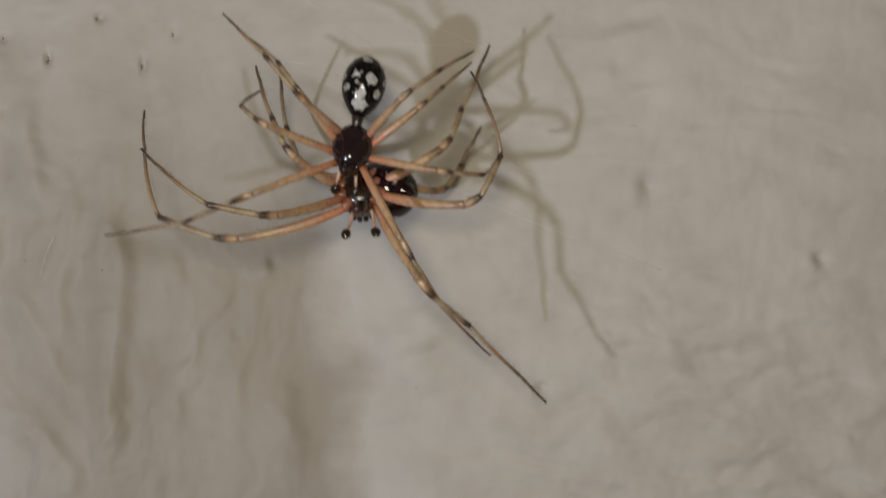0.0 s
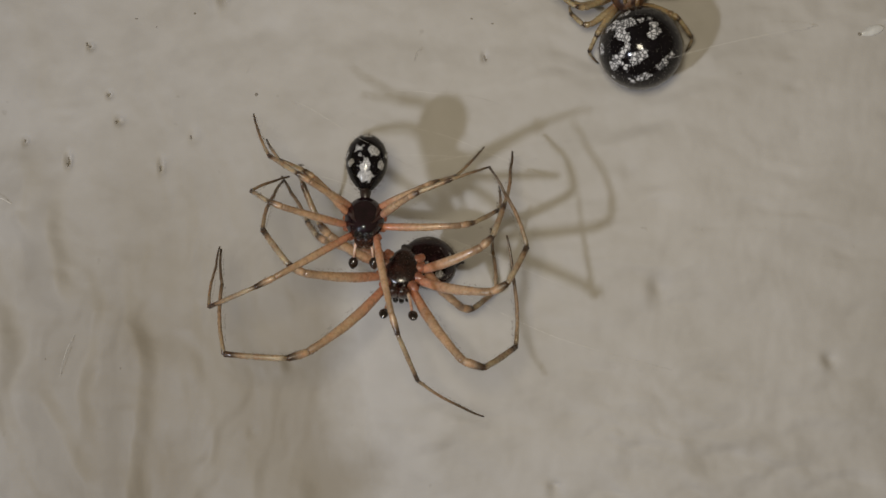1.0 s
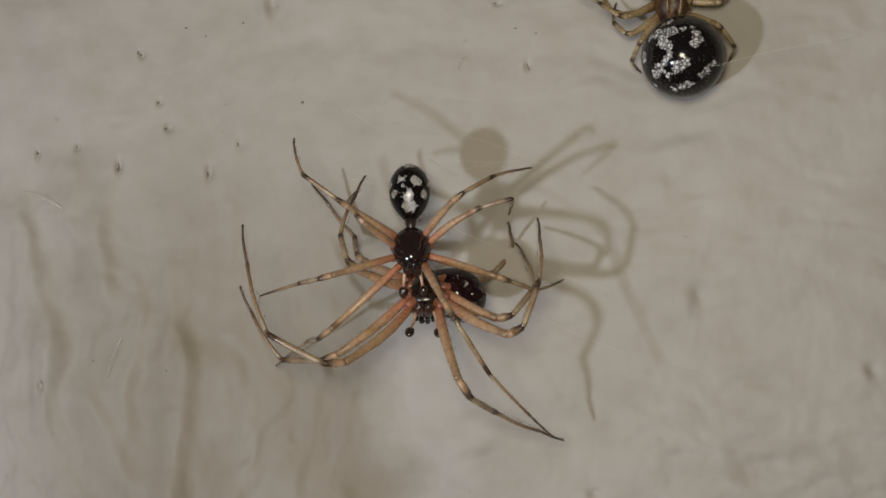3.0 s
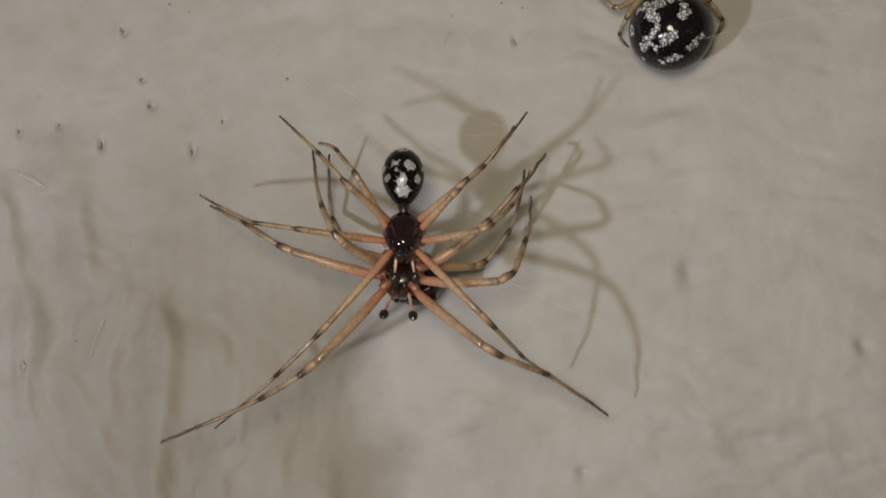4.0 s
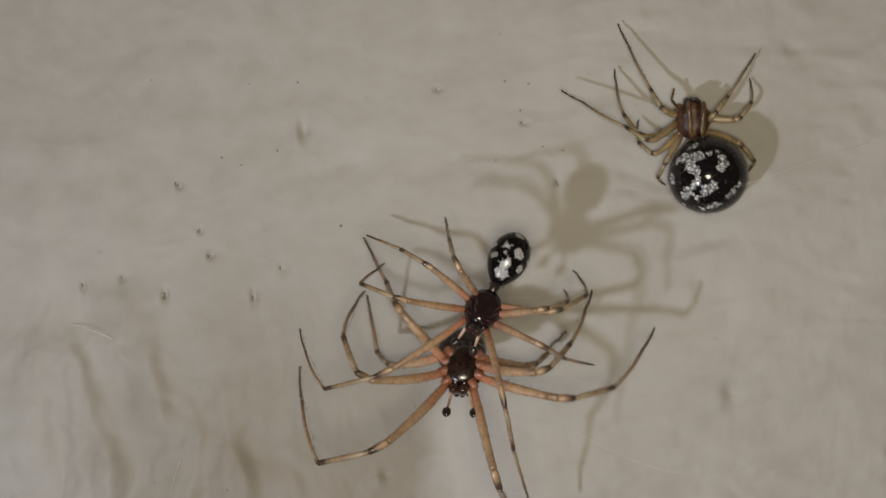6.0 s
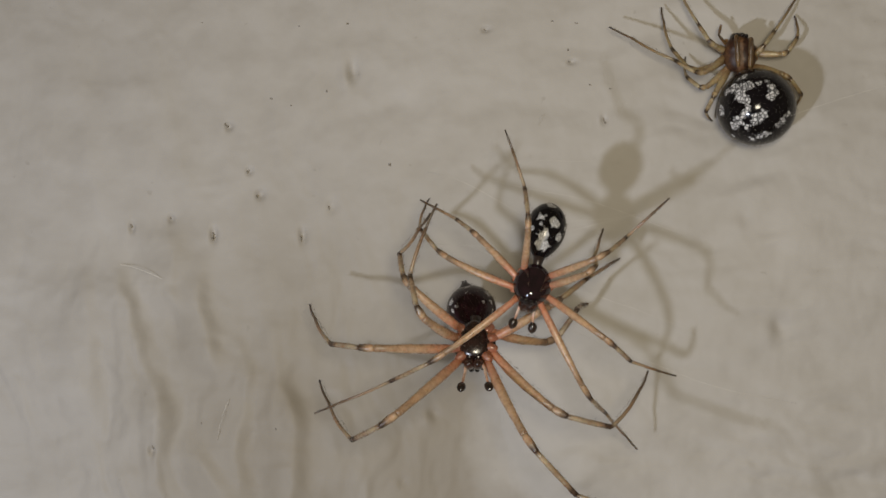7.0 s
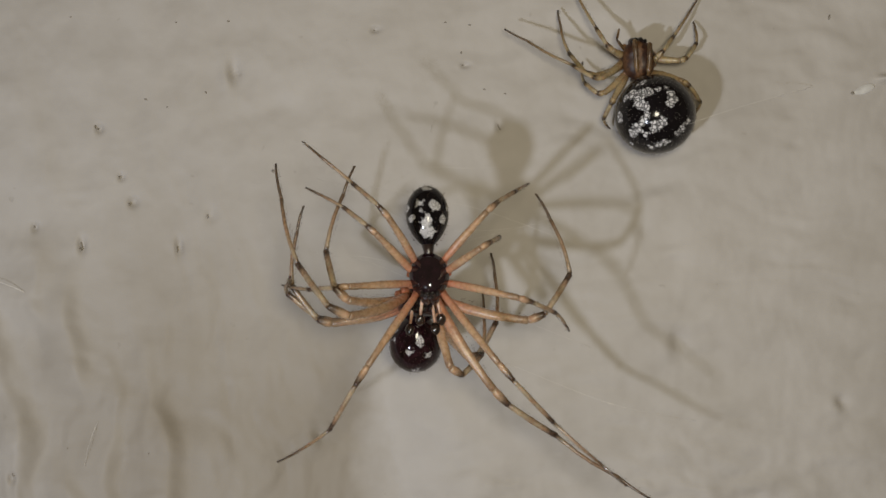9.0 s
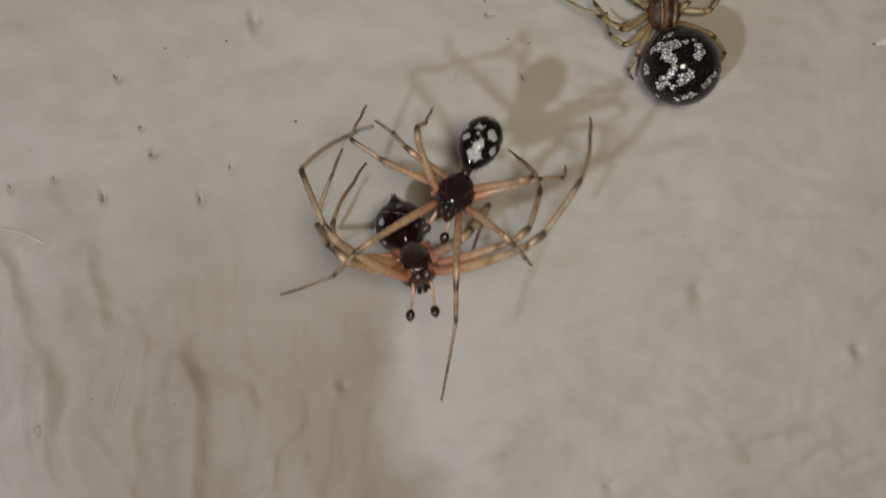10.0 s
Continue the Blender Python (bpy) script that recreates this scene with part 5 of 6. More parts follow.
    walk(male_b, [
        (0, pose(-0.00029, -0.00440, -0.00324, -120.5, -5.7, 9.8)),
        (0.2, pose(-0.00042, -0.00438, -0.00435, -124.7, -4.5, 8.8)),
        (0.5, pose(0.00011, -0.00435, -0.00184, -130.5, -3.0, 10.1)),
        (0.7, pose(0.00095, -0.00429, -0.00254, -125.3, 0.9, 8.5)),
        (1, pose(0.00079, -0.00420, -0.00226, -119.2, 7.6, 3.1)),
        (1.2, pose(0.00088, -0.00403, -0.00240, -115.4, 3.1, 7.4)),
        (1.5, pose(0.00008, -0.00378, -0.00227, -111.9, -3.4, 9.4)),
        (1.7, pose(0.00042, -0.00380, -0.00292, -111.7, 0.6, 10.9)),
        (2, pose(0.00038, -0.00383, -0.00299, -116.3, 8.5, 3.7)),
        (2.2, pose(0.00026, -0.00382, -0.00314, -113.2, 6.4, 7.8)),
        (2.5, pose(-0.00014, -0.00381, -0.00287, -111.2, 4.1, 6.7)),
        (2.7, pose(0.00008, -0.00383, -0.00278, -135.3, 2.8, 4.8)),
        (3.8, pose(-0.00030, -0.00442, -0.00364, -103.0, -0.2, 6.9)),
        (4, pose(-0.00039, -0.00423, -0.00306, -116.2, 4.0, 5.7)),
        (4.2, pose(-0.00052, -0.00429, -0.00268, -149.3, 1.4, 8.8)),
        (4.5, pose(-0.00075, -0.00436, -0.00242, 160.1, 0.2, 10.6)),
        (4.7, pose(-0.00088, -0.00462, -0.00216, -169.3, 3.7, 4.5)),
        (5, pose(-0.00140, -0.00502, -0.00094, -124.7, 15.5, -5.2)),
        (5.2, pose(-0.00232, -0.00510, -0.00185, -154.9, 7.5, -3.8)),
        (5.5, pose(-0.00210, -0.00523, 0.00007, 157.6, 0.9, 5.8)),
        (5.7, pose(-0.00173, -0.00516, -0.00063, -170.9, 2.4, 2.3)),
        (6, pose(-0.00059, -0.00503, -0.00068, -117.1, 9.2, -0.6)),
        (6.2, pose(-0.00330, -0.00452, -0.00049, -123.0, 2.3, 2.8)),
        (7.3, pose(-0.00232, -0.00535, -0.00319, -112.9, 6.2, -2.1)),
        (7.5, pose(-0.00269, -0.00541, -0.00118, -122.6, 12.0, -6.7)),
        (7.8, pose(-0.00204, -0.00516, -0.00150, 178.5, 7.8, 10.5)),
        (8, pose(-0.00059, -0.00498, -0.00057, 143.4, 13.6, 20.4)),
        (8.2, pose(-0.00018, -0.00583, -0.00066, -158.3, 0.7, 1.7)),
        (8.5, pose(-0.00116, -0.00508, -0.00287, -120.6, 2.1, -1.1)),
        (8.7, pose(-0.00094, -0.00530, -0.00229, -154.1, 0.7, 4.1)),
        (9, pose(-0.00003, -0.00561, -0.00047, 157.0, 1.2, 4.6)),
        (9.2, pose(-0.00175, -0.00558, -0.00269, -175.1, 2.2, 0.0)),
        (9.5, pose(-0.00091, -0.00554, -0.00219, -130.5, 8.1, -6.6)),
        (9.7, pose(0.00051, -0.00536, -0.00327, -132.4, 0.7, 3.1)),
        (10, pose(-0.00146, -0.00509, -0.00068, -135.9, -9.6, 9.5)),
    ])
    swing(legs_b[0],
          [(0.0, 72.5, -13.6), (0.5, 77.7, -0.3), (1.0, 53.9, -17.2), (1.5, 76.7, -14.4), (2.0, 55.6, -12.1), (2.5, 76.7, -35), (2.7, 73.8, -14), (3.8, 64.5, -41.6), (4.0, 43.9, -19.8), (4.5, 73.1, 77.5), (5.0, 77.8, -7.5), (5.5, -134.6, 71.7), (6.0, 70, -20.5), (6.2, 80.6, -13.1), (7.3, 47.1, -10.4), (7.5, 24.2, 14.7), (8.0, 5.5, 44.9), (8.2, 101.3, 6.6), (8.5, 53.6, -0.6), (9.0, -22.8, 57.5), (9.5, 64.2, -26), (10.0, 27.9, -31.5)],
          [(0.0, 15, 55.1), (0.5, 8.3, 66.4), (1.0, -57.5, 33.9), (1.5, 12.4, 38.4), (2.0, 4.4, 58.8), (2.5, 18.5, 56.7), (2.7, -32.9, 59), (3.8, 27.2, 46.1), (4.0, -2.2, 40.3), (4.5, -34.2, -42.8), (5.0, 19.3, 73.7), (5.5, -68, 2.3), (6.0, -14.9, 83.2), (6.2, -1.1, 59.3), (7.3, 24, 23.1), (7.5, -21, 6.6), (8.0, 31.5, 0.5), (8.2, -10.4, 33.2), (8.5, 13, 22.8), (9.0, -28.1, 24.8), (9.5, 20, 50.8), (10.0, -26.4, -39.1)],
          [(0.0, 40.9, 33.5), (0.5, 35.6, 48.3), (1.0, -100.6, -18.3), (1.5, -75.2, 4.7), (2.0, -5.9, 49.7), (2.5, -24.8, 42.1), (2.7, -32.8, 44.1), (3.8, 30.8, 42.5), (4.0, 2.1, 51.6), (4.5, 20.3, -48.1), (5.0, -73.6, 41.1), (5.5, -31, -39.6), (6.0, -9.4, 66.1), (6.2, -11.1, -5.9), (7.3, -4.2, 12.7), (7.5, -78.5, -30), (8.0, 45, -68.6), (8.2, -34.9, -10.9), (8.5, -79, -1.4), (9.0, -5, 36.2), (9.5, -5.9, 68.2), (10.0, -61.4, 5.6)])
    swing(legs_b[1],
          [(0.0, 167.8, 1.2), (0.5, 111.2, -11.1), (1.0, 122.8, -9.6), (1.5, 126.5, -18.6), (2.0, 89.8, -10.1), (2.5, 132.1, -30.1), (2.7, 123, -15.3), (3.8, 127.9, -25.1), (4.0, 121.4, -8.2), (4.5, 132.3, 27.1), (5.0, 103.2, -16.2), (5.5, 143.8, 59.2), (6.0, 117.4, -27.7), (6.2, 121, -40.6), (7.3, 123, -25.5), (7.5, 115.6, -33.8), (8.0, 124.7, 53.2), (8.2, 95.8, -6.7), (8.5, 115.9, -22.2), (9.0, 126.3, 27.7), (9.5, 112.8, -28.3), (10.0, 170, -51.9)],
          [(0.0, -155, -7.9), (0.5, -164.5, 46.8), (1.0, 175.6, -0.2), (1.5, 176.4, 16.8), (2.0, 136.4, 37.9), (2.5, -154.5, 22.9), (2.7, -157.8, 1.3), (3.8, -168.3, 12.5), (4.0, 165.2, 44.2), (4.5, -153.3, -59.1), (5.0, 176.5, 42.2), (5.5, -111.8, -63.7), (6.0, 168.3, 25.9), (6.2, -142.7, 40.3), (7.3, 180, 44.7), (7.5, -151.9, 28.2), (8.0, -134.2, -78.8), (8.2, -150.5, 57), (8.5, 174, 31.8), (9.0, -148.2, -57), (9.5, -177, 36.3), (10.0, -97.4, -22.4)],
          [(0.0, -97.8, -15), (0.5, -123.3, 8.7), (1.0, -104.2, -4), (1.5, -120, -1.1), (2.0, 154.2, 30.6), (2.5, -115.4, -8.3), (2.7, -130.2, -26.2), (3.8, -93.3, 11), (4.0, 157.1, 18.5), (4.5, 70, -83), (5.0, -128.7, 12.1), (5.5, -77.3, -53.9), (6.0, -115.1, 6.7), (6.2, -99.5, 3), (7.3, -123.5, 14.4), (7.5, -107, -33.6), (8.0, 142.4, -76.1), (8.2, -112.3, -9.5), (8.5, -124.3, 0.2), (9.0, -162.8, -77.6), (9.5, -157.2, 44), (10.0, -40.3, 10.5)])
    swing(legs_b[2],
          [(0.0, 26.5, -18.6), (0.5, 36, -24.7), (1.0, 20.8, -31.7), (1.5, 20.7, -19.2), (2.0, 6.4, -29.6), (2.5, 27.4, -26), (2.7, 40.5, -14.9), (3.8, 7.3, -37.8), (4.0, 12.3, -28.7), (4.5, 25.3, 50.3), (5.0, 31.4, -19.8), (5.5, 33, 55.1), (6.0, 14.9, -18.8), (6.2, 68, -9.2), (7.3, 17.1, -2.3), (7.5, -1, 4), (8.0, 17.8, 24.1), (8.2, 34.7, 17.8), (8.5, 12.9, -1.5), (9.0, 12.4, 21.3), (9.5, 12.1, -20.1), (10.0, 24.2, -29.1)],
          [(0.0, -58.5, -7.6), (0.5, -60.9, -3.5), (1.0, -72.9, 5.5), (1.5, -65.8, 13.4), (2.0, -75.9, 14.9), (2.5, -68.9, 1.7), (2.7, -72.9, -20.9), (3.8, -67.6, 19.6), (4.0, -78.3, 17.9), (4.5, -50.5, -24.1), (5.0, -36.3, 46.4), (5.5, -33.5, -39.5), (6.0, -29.9, 20.1), (6.2, 4.8, 32.2), (7.3, -9.5, 11.1), (7.5, -22.9, 6.9), (8.0, 11.9, -22.4), (8.2, -22.3, 14.7), (8.5, -34.4, 6.7), (9.0, 14.2, -53.4), (9.5, -57.1, -16.8), (10.0, -57.6, -6.7)],
          [(0.0, -101.2, -20.5), (0.5, -100.6, -16.1), (1.0, -121.4, -17.6), (1.5, -106.1, -0.6), (2.0, -114.3, 2.1), (2.5, -90.9, -3.9), (2.7, -92.7, -4.7), (3.8, -81, 28), (4.0, -86.5, 29.3), (4.5, -52.3, -62.2), (5.0, -24, 48.4), (5.5, 48.8, -56.7), (6.0, -61.8, 10.3), (6.2, -66.5, 17.2), (7.3, -40.1, 16.5), (7.5, -20.5, 14.1), (8.0, 42.3, -35.8), (8.2, -46.2, -23.1), (8.5, -90.9, -31.2), (9.0, 142.5, -69.3), (9.5, -108.3, -14), (10.0, -83.3, 18.5)])
    swing(legs_b[3],
          [(0.0, 142.6, -35.3), (0.5, 163.5, -38.5), (1.0, 151.5, -34), (1.5, 176.5, -33.1), (2.0, 137.7, -13.1), (2.5, 156.1, -44.6), (2.7, 132.6, -5.8), (3.8, -161.9, -23.4), (4.0, -174.1, -13.4), (4.5, 159.2, 23.3), (5.0, 117.1, -31.3), (5.5, 120.6, 15.6), (6.0, 151.7, -34.6), (6.2, 155.8, -49.3), (7.3, 165.8, -29.8), (7.5, 155.9, -51.6), (8.0, 159, 27.9), (8.2, 151.7, -41.7), (8.5, -176.4, -43.1), (9.0, 127.1, 17.8), (9.5, 152.2, -42), (10.0, 152.1, -45.4)],
          [(0.0, -168.8, -14.5), (0.5, -116.7, 9.9), (1.0, -133.5, 1.3), (1.5, -132.1, -0.9), (2.0, -151.6, 42.3), (2.5, -135.7, -10.5), (2.7, -159.3, 7.8), (3.8, -139.1, 19.7), (4.0, -146.1, 8.1), (4.5, -153.8, -39.6), (5.0, -122.3, -0.4), (5.5, -139, -57.3), (6.0, -118.8, 14.7), (6.2, -97.9, 4.7), (7.3, -152.2, 21.6), (7.5, -111.1, -34), (8.0, -122.9, -77), (8.2, -124, -44.9), (8.5, -107, 0.5), (9.0, -115.6, -68.5), (9.5, -126.4, -17.9), (10.0, -78.9, 15)],
          [(0.0, -134.8, -4.1), (0.5, -102.1, -8.6), (1.0, -93.3, 22.3), (1.5, -85.7, 7.2), (2.0, -90.7, 20.7), (2.5, -83.8, 8), (2.7, -109, -13.5), (3.8, -150.5, 1.8), (4.0, -139.2, 36), (4.5, -143.5, -86.4), (5.0, -78.3, 7.6), (5.5, 105.6, -59), (6.0, -88.9, 32.4), (6.2, -82.4, 40.1), (7.3, -103.3, 24.1), (7.5, -57.3, 3.8), (8.0, 14.2, -61.8), (8.2, -71.7, -42.6), (8.5, -77.6, -10.8), (9.0, 34.2, -68.1), (9.5, -81.1, -22.2), (10.0, -55.8, 1)])
    swing(legs_b[4],
          [(0.0, -11.7, -26.1), (0.5, 4, -17.7), (1.0, -11.8, -34.3), (1.5, -0.9, -10.3), (2.0, -10.2, -39.9), (2.5, 6.3, -18.8), (2.7, 30.4, -15), (3.8, -8.7, -13.1), (4.0, -34.6, -17.1), (4.5, 35.9, 26.4), (5.0, -2.1, -1.5), (5.5, 18.4, 48.4), (6.0, 11.3, -30.6), (6.2, 39, -6.7), (7.3, -14.7, -31.2), (7.5, 55.3, -28.5), (8.0, 44.8, 79.1), (8.2, 45.4, -9.2), (8.5, 17, -38.5), (9.0, 39.7, 80.7), (9.5, 56.2, -22.3), (10.0, 62.7, -52)],
          [(0.0, -67.7, 6.5), (0.5, -72.6, 7.7), (1.0, -80.4, 5.5), (1.5, -63.6, 18.3), (2.0, -74.8, 14.3), (2.5, -62.3, 8.3), (2.7, -62.1, -6.5), (3.8, -50.1, 16.6), (4.0, -49.2, -24.7), (4.5, 27.8, -42.3), (5.0, -75.9, 15.7), (5.5, -43.6, -36), (6.0, -62.4, 20.5), (6.2, -28.9, 11.8), (7.3, -58.7, 19.5), (7.5, -61.8, 25.8), (8.0, -11.3, -53.6), (8.2, -63, -32), (8.5, -75.2, 24.6), (9.0, -42.4, -42.3), (9.5, -69.9, 8.9), (10.0, -48.5, 6.2)],
          [(0.0, -62.5, -4.5), (0.5, -77.6, 6.3), (1.0, -89.1, 12.9), (1.5, -77.8, 13.1), (2.0, -93.7, 21.9), (2.5, -87.4, 14.8), (2.7, -93.6, 4.4), (3.8, -92.1, 54), (4.0, -66.2, 23.6), (4.5, -21.7, -61.9), (5.0, -83.9, 15.9), (5.5, 31.6, -39.2), (6.0, -75.9, 18.9), (6.2, -56.1, 13.7), (7.3, -59.7, 27.5), (7.5, -65.8, -5.7), (8.0, 7.1, -64), (8.2, -87.7, -25.8), (8.5, -78.8, 0.2), (9.0, -62.1, -74.4), (9.5, -88.1, -5), (10.0, -139.2, 76.3)])
    swing(legs_b[5],
          [(0.0, 178.3, -56.4), (0.5, 163.8, -55.8), (1.0, 178.5, -42.1), (1.5, -168.1, -54.4), (2.0, 166.3, -47.7), (2.5, 152, -66.5), (2.7, 144.5, -49.6), (3.8, -158.7, -54.5), (4.0, 165, -59), (4.5, 127.3, 17.8), (5.0, 125, -52), (5.5, 127.8, 3.7), (6.0, -146.2, -33.5), (6.2, -141.5, -40.9), (7.3, 154, -59.1), (7.5, 151.1, -51.9), (8.0, -169, -7.6), (8.2, -174.7, -30.3), (8.5, -142.4, -41.1), (9.0, -175.7, 13.7), (9.5, 180, -48.3), (10.0, 171.9, -37.3)],
          [(0.0, -105.8, 9.1), (0.5, -100.1, 4.5), (1.0, -125.5, -32), (1.5, -105, 26.6), (2.0, -121.1, 16.6), (2.5, -120.9, 2.6), (2.7, -113, 2), (3.8, -111.1, 33), (4.0, -116, 17.2), (4.5, -141.3, -60.9), (5.0, -122.6, 3.2), (5.5, -115.8, -59.2), (6.0, -116.9, 32.8), (6.2, -100.2, 21.6), (7.3, -111.6, 5.8), (7.5, -117.1, -9.5), (8.0, 141.9, -44.9), (8.2, -96.6, -25.1), (8.5, -94.9, 12.5), (9.0, 148.6, -47.1), (9.5, -108.3, -0.2), (10.0, -93.9, 15.7)],
          [(0.0, -100.7, 12.4), (0.5, -95.6, -2.4), (1.0, -109.1, 38.3), (1.5, -109.4, 31.7), (2.0, -108, 21), (2.5, -119, 14), (2.7, -95, -3.2), (3.8, -90.7, 25.3), (4.0, -105.7, 11.6), (4.5, -96.7, -72.1), (5.0, -103.8, 11.5), (5.5, -81.1, -78.2), (6.0, -121.2, 22.6), (6.2, -76.4, 28), (7.3, -83, -10.8), (7.5, -86.7, 13.4), (8.0, 47.8, -65.8), (8.2, -70.2, -25.9), (8.5, -88.5, -0.5), (9.0, 75.3, -61.8), (9.5, -88.3, -1.5), (10.0, -49.4, -40.4)])
    swing(legs_b[6],
          [(0.0, -0, 31.2), (0.5, 9.2, 63.7), (1.0, 20.9, 45.1), (1.5, 38.4, 28.3), (2.0, -15.2, 61.1), (2.5, -16.2, 32.9), (2.7, -42.6, 37), (3.8, -3.6, 21.1), (4.0, -17.9, 33.9), (4.5, 3.4, 0.7), (5.0, -0.3, 48.4), (5.5, -0.1, 13.9), (6.0, -15.6, 41.3), (6.2, 26.4, 36.5), (7.3, -25.1, 37.2), (7.5, -40.4, 47.6), (8.0, -1.8, -18.7), (8.2, -53.5, 79.4), (8.5, 56, 61.6), (9.0, -55.7, 28.3), (9.5, -20.6, 42.9), (10.0, -44.2, 37.5)],
          [(0.0, -58.8, 14.4), (0.5, -42.3, 13.6), (1.0, -56.8, 18.1), (1.5, -46.8, 23.2), (2.0, -65.9, 12), (2.5, -57.6, 24.9), (2.7, -60.8, 4.7), (3.8, -48.4, 14), (4.0, -53.7, -24.9), (4.5, -8.1, -53.5), (5.0, -65.3, 20.2), (5.5, -29.4, -40.1), (6.0, -65.6, 42.4), (6.2, -35, 37.9), (7.3, -62.5, 7.5), (7.5, -62.2, 70.2), (8.0, -27.4, -59.9), (8.2, -49.9, 2.3), (8.5, -50.7, 8.6), (9.0, 20.9, -56.1), (9.5, -68.1, -35.8), (10.0, -37.6, -2.8)],
          [(0.0, 23.4, -76.1), (0.5, 79.8, -70.3), (1.0, -109.6, -60.6), (1.5, -78.3, -59), (2.0, -88.5, -45.5), (2.5, -51.6, -76.6), (2.7, 61.2, -72.6), (3.8, -118.6, -34.9), (4.0, -70.9, -61.4), (4.5, 87.6, 1.8), (5.0, -40.6, -69.2), (5.5, 78.8, -17.1), (6.0, 13.8, -77.4), (6.2, 20.1, -58.3), (7.3, 11.5, -79.3), (7.5, -45.6, -40.3), (8.0, 104.8, -26.9), (8.2, -75.3, -65.3), (8.5, -75.3, -29.6), (9.0, 94.1, -47.7), (9.5, -104.1, -76.6), (10.0, 101.2, -52)])
    swing(legs_b[7],
          [(0.0, -131.9, 35.1), (0.5, -133.1, 24.5), (1.0, -166.1, 12), (1.5, -148.2, 46.2), (2.0, -163, 30.9), (2.5, -147.1, 36.1), (2.7, -147.6, 18), (3.8, -136, 46.1), (4.0, -144.1, 39.4), (4.5, -136.1, -16.9), (5.0, 156.7, 52.7), (5.5, -123.5, 13.8), (6.0, 173.7, 33.2), (6.2, 179.9, 44.3), (7.3, -150, -18.1), (7.5, -160.6, 26.9), (8.0, -128, 3.4), (8.2, -164.7, 48.6), (8.5, -179.5, 47), (9.0, -177.6, 8.8), (9.5, 175, 45.1), (10.0, -136.3, 26.7)],
          [(0.0, -104.4, -14.4), (0.5, -100.2, 7.6), (1.0, -123.4, 31.5), (1.5, -108.9, 19.9), (2.0, -114.9, 23.8), (2.5, -116.3, 3.5), (2.7, -106.1, 9.8), (3.8, -119.6, 28.1), (4.0, -119.8, 15), (4.5, 125.4, -60.8), (5.0, -134.9, 21.7), (5.5, -144.8, -66.4), (6.0, -130, 42), (6.2, -103.3, 37.5), (7.3, -110, 16.1), (7.5, -115.2, -2.4), (8.0, -163.7, -56.1), (8.2, -171.1, -31.3), (8.5, -134, -25.7), (9.0, 159.3, -36), (9.5, -121.3, -15.7), (10.0, -95.8, 20.3)],
          [(0.0, -85.5, -73), (0.5, -87.4, -86.3), (1.0, -165.5, -73.4), (1.5, -83.1, -74.9), (2.0, -122.4, -69.1), (2.5, -81.3, -71), (2.7, -145.1, -66), (3.8, -111.8, -19.5), (4.0, -96.5, -55.6), (4.5, 73, -14), (5.0, -101.1, -45), (5.5, 69.6, -61.7), (6.0, -106.4, -56.5), (6.2, -31.9, -54.1), (7.3, -64.8, -57.1), (7.5, -92, -34.1), (8.0, 99, 11.3), (8.2, 53.3, -64.2), (8.5, -81.4, -30.9), (9.0, 84.6, 11.5), (9.5, -63, -33.8), (10.0, 103.1, -64.5)])
    walk(abdomen_b, [
        (0.0, pose(0.00000, -0.00098, 0.00004, -19.1, -0.0, 126.0)),
        (0.5, pose(0.00000, -0.00098, 0.00004, -6.9, 0.0, 68.0)),
        (1.0, pose(0.00000, -0.00098, 0.00004, -50.2, -0.0, 77.9)),
        (1.5, pose(0.00000, -0.00098, 0.00004, -8.8, -0.0, 113.5)),
        (2.0, pose(0.00000, -0.00098, 0.00004, -59.7, -0.0, 23.0)),
        (2.5, pose(0.00000, -0.00098, 0.00004, -10.7, -0.0, 116.0)),
        (2.7, pose(0.00000, -0.00098, 0.00004, -24.6, -0.0, 112.6)),
        (3.8, pose(0.00000, -0.00098, 0.00004, -8.1, 0.0, 127.6)),
        (4.0, pose(0.00000, -0.00098, 0.00004, -56.7, -0.0, 140.5)),
        (4.5, pose(0.00000, -0.00098, 0.00004, -14.6, -0.0, 17.6)),
        (5.0, pose(0.00000, -0.00098, 0.00004, -63.4, -0.0, 55.8)),
        (5.5, pose(0.00000, -0.00098, 0.00004, -7.7, -0.0, 16.6)),
        (6.0, pose(0.00000, -0.00098, 0.00004, -77.7, -0.0, -54.5)),
        (6.2, pose(0.00000, -0.00098, 0.00004, -68.9, -0.0, -19.6)),
        (7.3, pose(0.00000, -0.00098, 0.00004, -44.0, -0.0, -13.4)),
        (7.5, pose(0.00000, -0.00098, 0.00004, -48.3, -0.0, -6.9)),
        (8.0, pose(0.00000, -0.00098, 0.00004, -19.7, -0.0, -2.3)),
        (8.2, pose(0.00000, -0.00098, 0.00004, -52.6, -0.0, -81.8)),
        (8.5, pose(0.00000, -0.00098, 0.00004, -62.4, -0.0, 10.6)),
        (9.0, pose(0.00000, -0.00098, 0.00004, -30.4, 0.0, -5.5)),
        (9.5, pose(0.00000, -0.00098, 0.00004, -35.2, -0.0, -173.5)),
        (10.0, pose(0.00000, -0.00098, 0.00004, -11.4, -0.0, 2.0)),
    ])
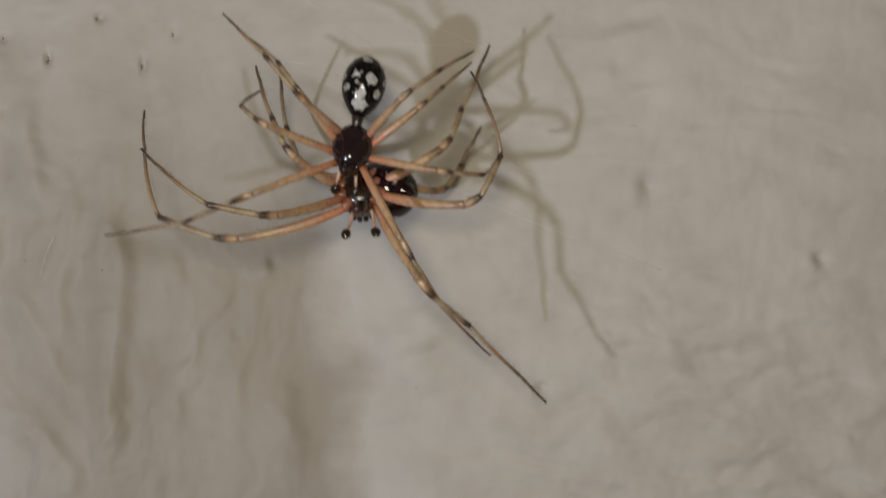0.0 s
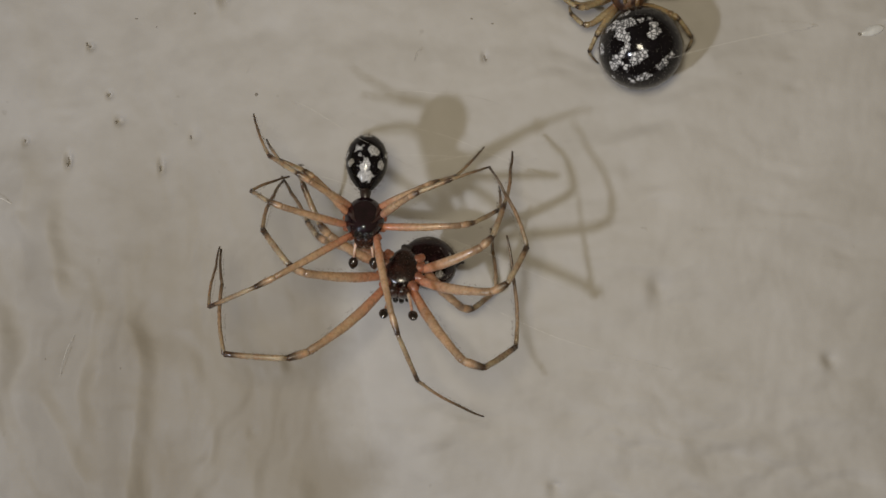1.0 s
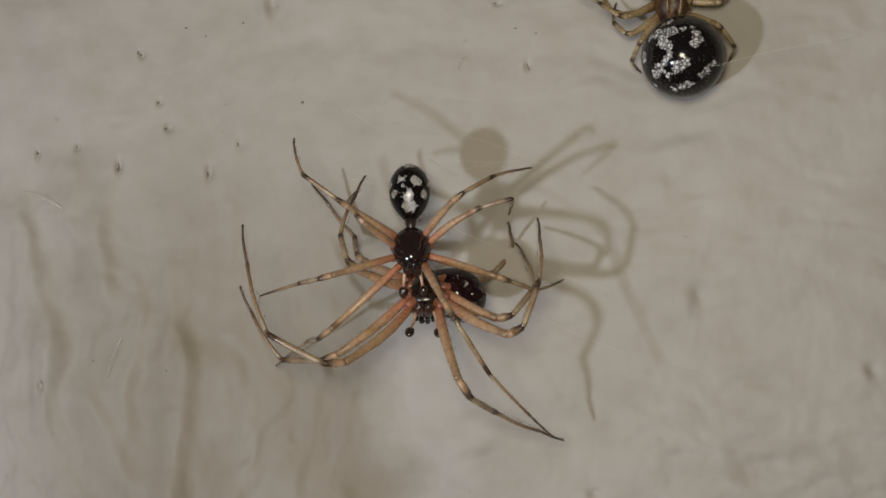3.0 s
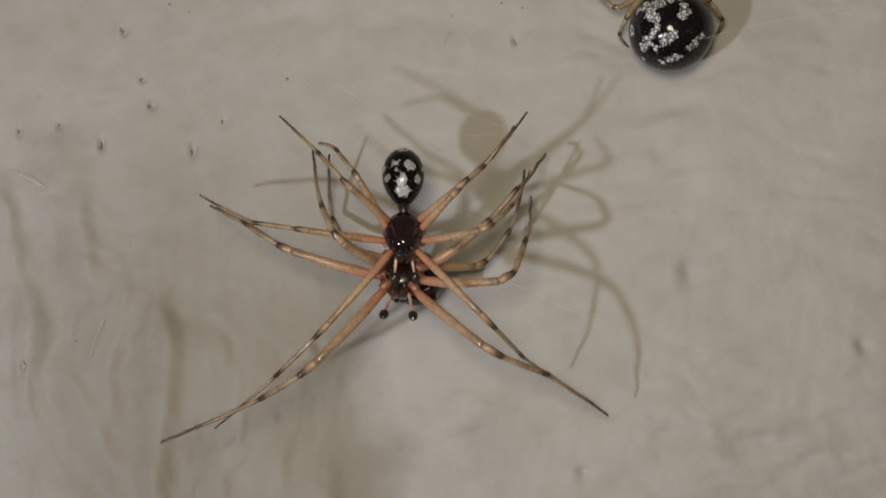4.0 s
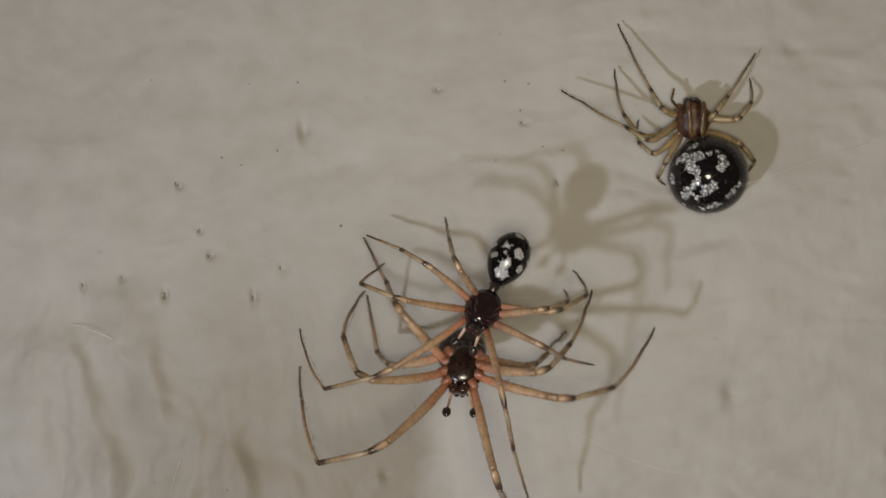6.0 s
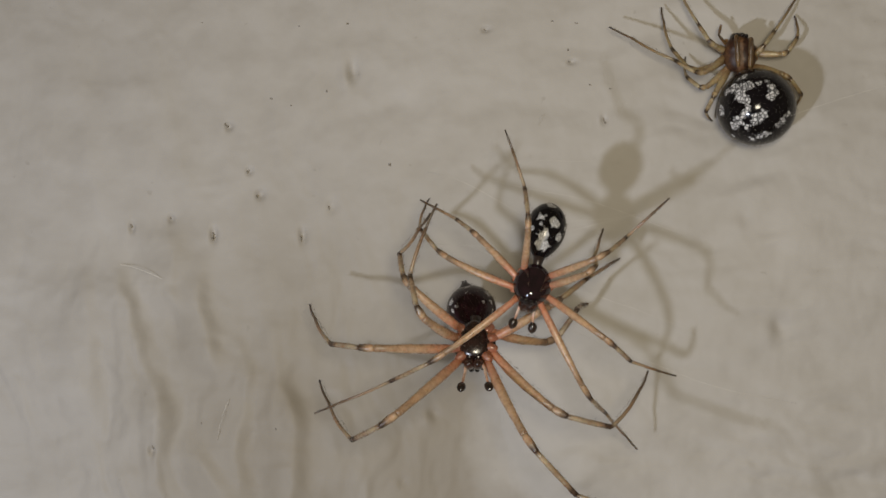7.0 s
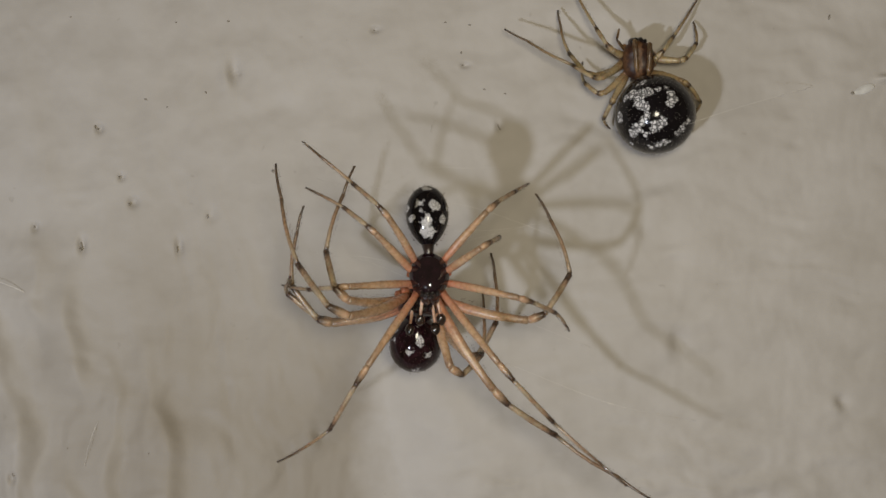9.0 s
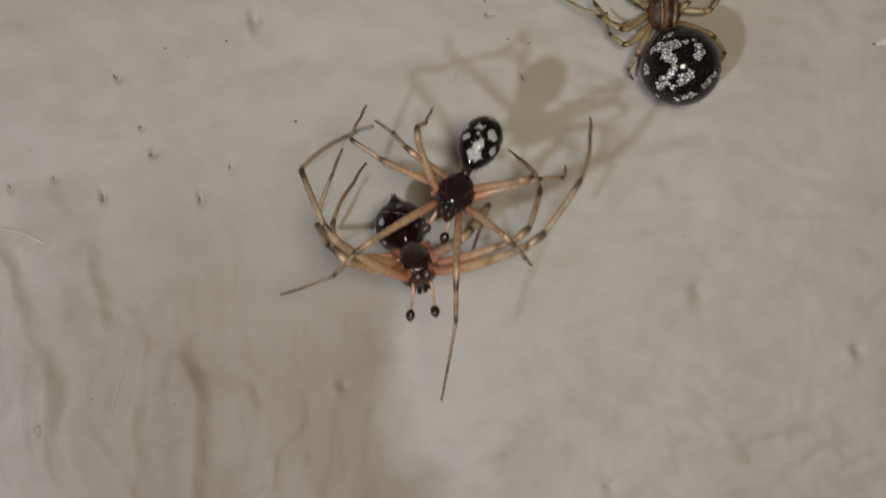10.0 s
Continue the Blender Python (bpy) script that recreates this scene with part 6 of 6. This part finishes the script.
    walk(palps_b[0], [
        (0.0, pose(-0.00028, 0.00072, -0.00019, -107.1, 10.0, 12.2)),
        (0.5, pose(-0.00028, 0.00072, -0.00019, -100.9, 9.3, 10.9)),
        (1.0, pose(-0.00028, 0.00072, -0.00019, -111.4, 10.5, -3.4)),
        (1.5, pose(-0.00028, 0.00072, -0.00019, -117.9, 11.1, 7.5)),
        (2.0, pose(-0.00028, 0.00072, -0.00019, -114.0, 10.8, -4.8)),
        (2.5, pose(-0.00028, 0.00072, -0.00019, -119.0, 11.2, -0.7)),
        (2.7, pose(-0.00028, 0.00072, -0.00019, -94.9, 8.4, 3.5)),
        (3.8, pose(-0.00028, 0.00072, -0.00019, -126.7, 11.7, 2.7)),
        (4.0, pose(-0.00028, 0.00072, -0.00019, -113.3, 10.7, 0.3)),
        (4.5, pose(-0.00028, 0.00072, -0.00019, -0.2, -7.2, 22.0)),
        (5.0, pose(-0.00028, 0.00072, -0.00019, -106.4, 10.0, -12.1)),
        (5.5, pose(-0.00028, 0.00072, -0.00019, 2.3, -8.0, 22.4)),
        (6.0, pose(-0.00028, 0.00072, -0.00019, -115.8, 10.9, -5.4)),
        (6.2, pose(-0.00028, 0.00072, -0.00019, -108.3, 10.2, 2.5)),
        (7.3, pose(-0.00028, 0.00072, -0.00019, -116.1, 10.9, -1.7)),
        (7.5, pose(-0.00028, 0.00072, -0.00019, -108.2, 10.2, -7.8)),
        (8.0, pose(-0.00028, 0.00072, -0.00019, 17.5, -12.8, 38.6)),
        (8.2, pose(-0.00028, 0.00072, -0.00019, -73.4, 4.6, 7.4)),
        (8.5, pose(-0.00028, 0.00072, -0.00019, -107.4, 10.1, 3.9)),
        (9.0, pose(-0.00028, 0.00072, -0.00019, 3.9, -8.6, 22.5)),
        (9.5, pose(-0.00028, 0.00072, -0.00019, -66.2, 15.2, 3.4)),
        (10.0, pose(-0.00028, 0.00072, -0.00019, -63.9, 14.6, 28.9)),
    ])
    walk(palps_b[1], [
        (0.0, pose(0.00028, 0.00072, -0.00019, -107.1, -10.0, -1.2)),
        (0.5, pose(0.00028, 0.00072, -0.00019, -100.9, -9.3, -4.5)),
        (1.0, pose(0.00028, 0.00072, -0.00019, -111.4, -10.5, -15.3)),
        (1.5, pose(0.00028, 0.00072, -0.00019, -117.9, -11.1, -1.9)),
        (2.0, pose(0.00028, 0.00072, -0.00019, -114.0, -10.8, -15.7)),
        (2.5, pose(0.00028, 0.00072, -0.00019, -119.0, -11.2, -9.6)),
        (2.7, pose(0.00028, 0.00072, -0.00019, -94.9, -8.4, -13.8)),
        (3.8, pose(0.00028, 0.00072, -0.00019, -126.7, -11.7, -3.3)),
        (4.0, pose(0.00028, 0.00072, -0.00019, -113.3, -10.7, -10.9)),
        (4.5, pose(0.00028, 0.00072, -0.00019, -0.2, 7.2, -16.6)),
        (5.0, pose(0.00028, 0.00072, -0.00019, -106.4, -10.0, -25.7)),
        (5.5, pose(0.00028, 0.00072, -0.00019, 2.3, 8.0, -15.6)),
        (6.0, pose(0.00028, 0.00072, -0.00019, -115.8, -10.9, -15.6)),
        (6.2, pose(0.00028, 0.00072, -0.00019, -108.3, -10.2, -10.4)),
        (7.3, pose(0.00028, 0.00072, -0.00019, -116.1, -10.9, -11.8)),
        (7.5, pose(0.00028, 0.00072, -0.00019, -108.2, -10.2, -20.8)),
        (8.0, pose(0.00028, 0.00072, -0.00019, 17.5, 12.8, 6.2)),
        (8.2, pose(0.00028, 0.00072, -0.00019, -73.4, -4.6, -14.9)),
        (8.5, pose(0.00028, 0.00072, -0.00019, -107.4, -10.1, -9.4)),
        (9.0, pose(0.00028, 0.00072, -0.00019, 3.9, 8.6, -15.0)),
        (9.5, pose(0.00028, 0.00072, -0.00019, -66.2, -15.2, -24.6)),
        (10.0, pose(0.00028, 0.00072, -0.00019, -63.9, -14.6, -0.3)),
    ])


motions()
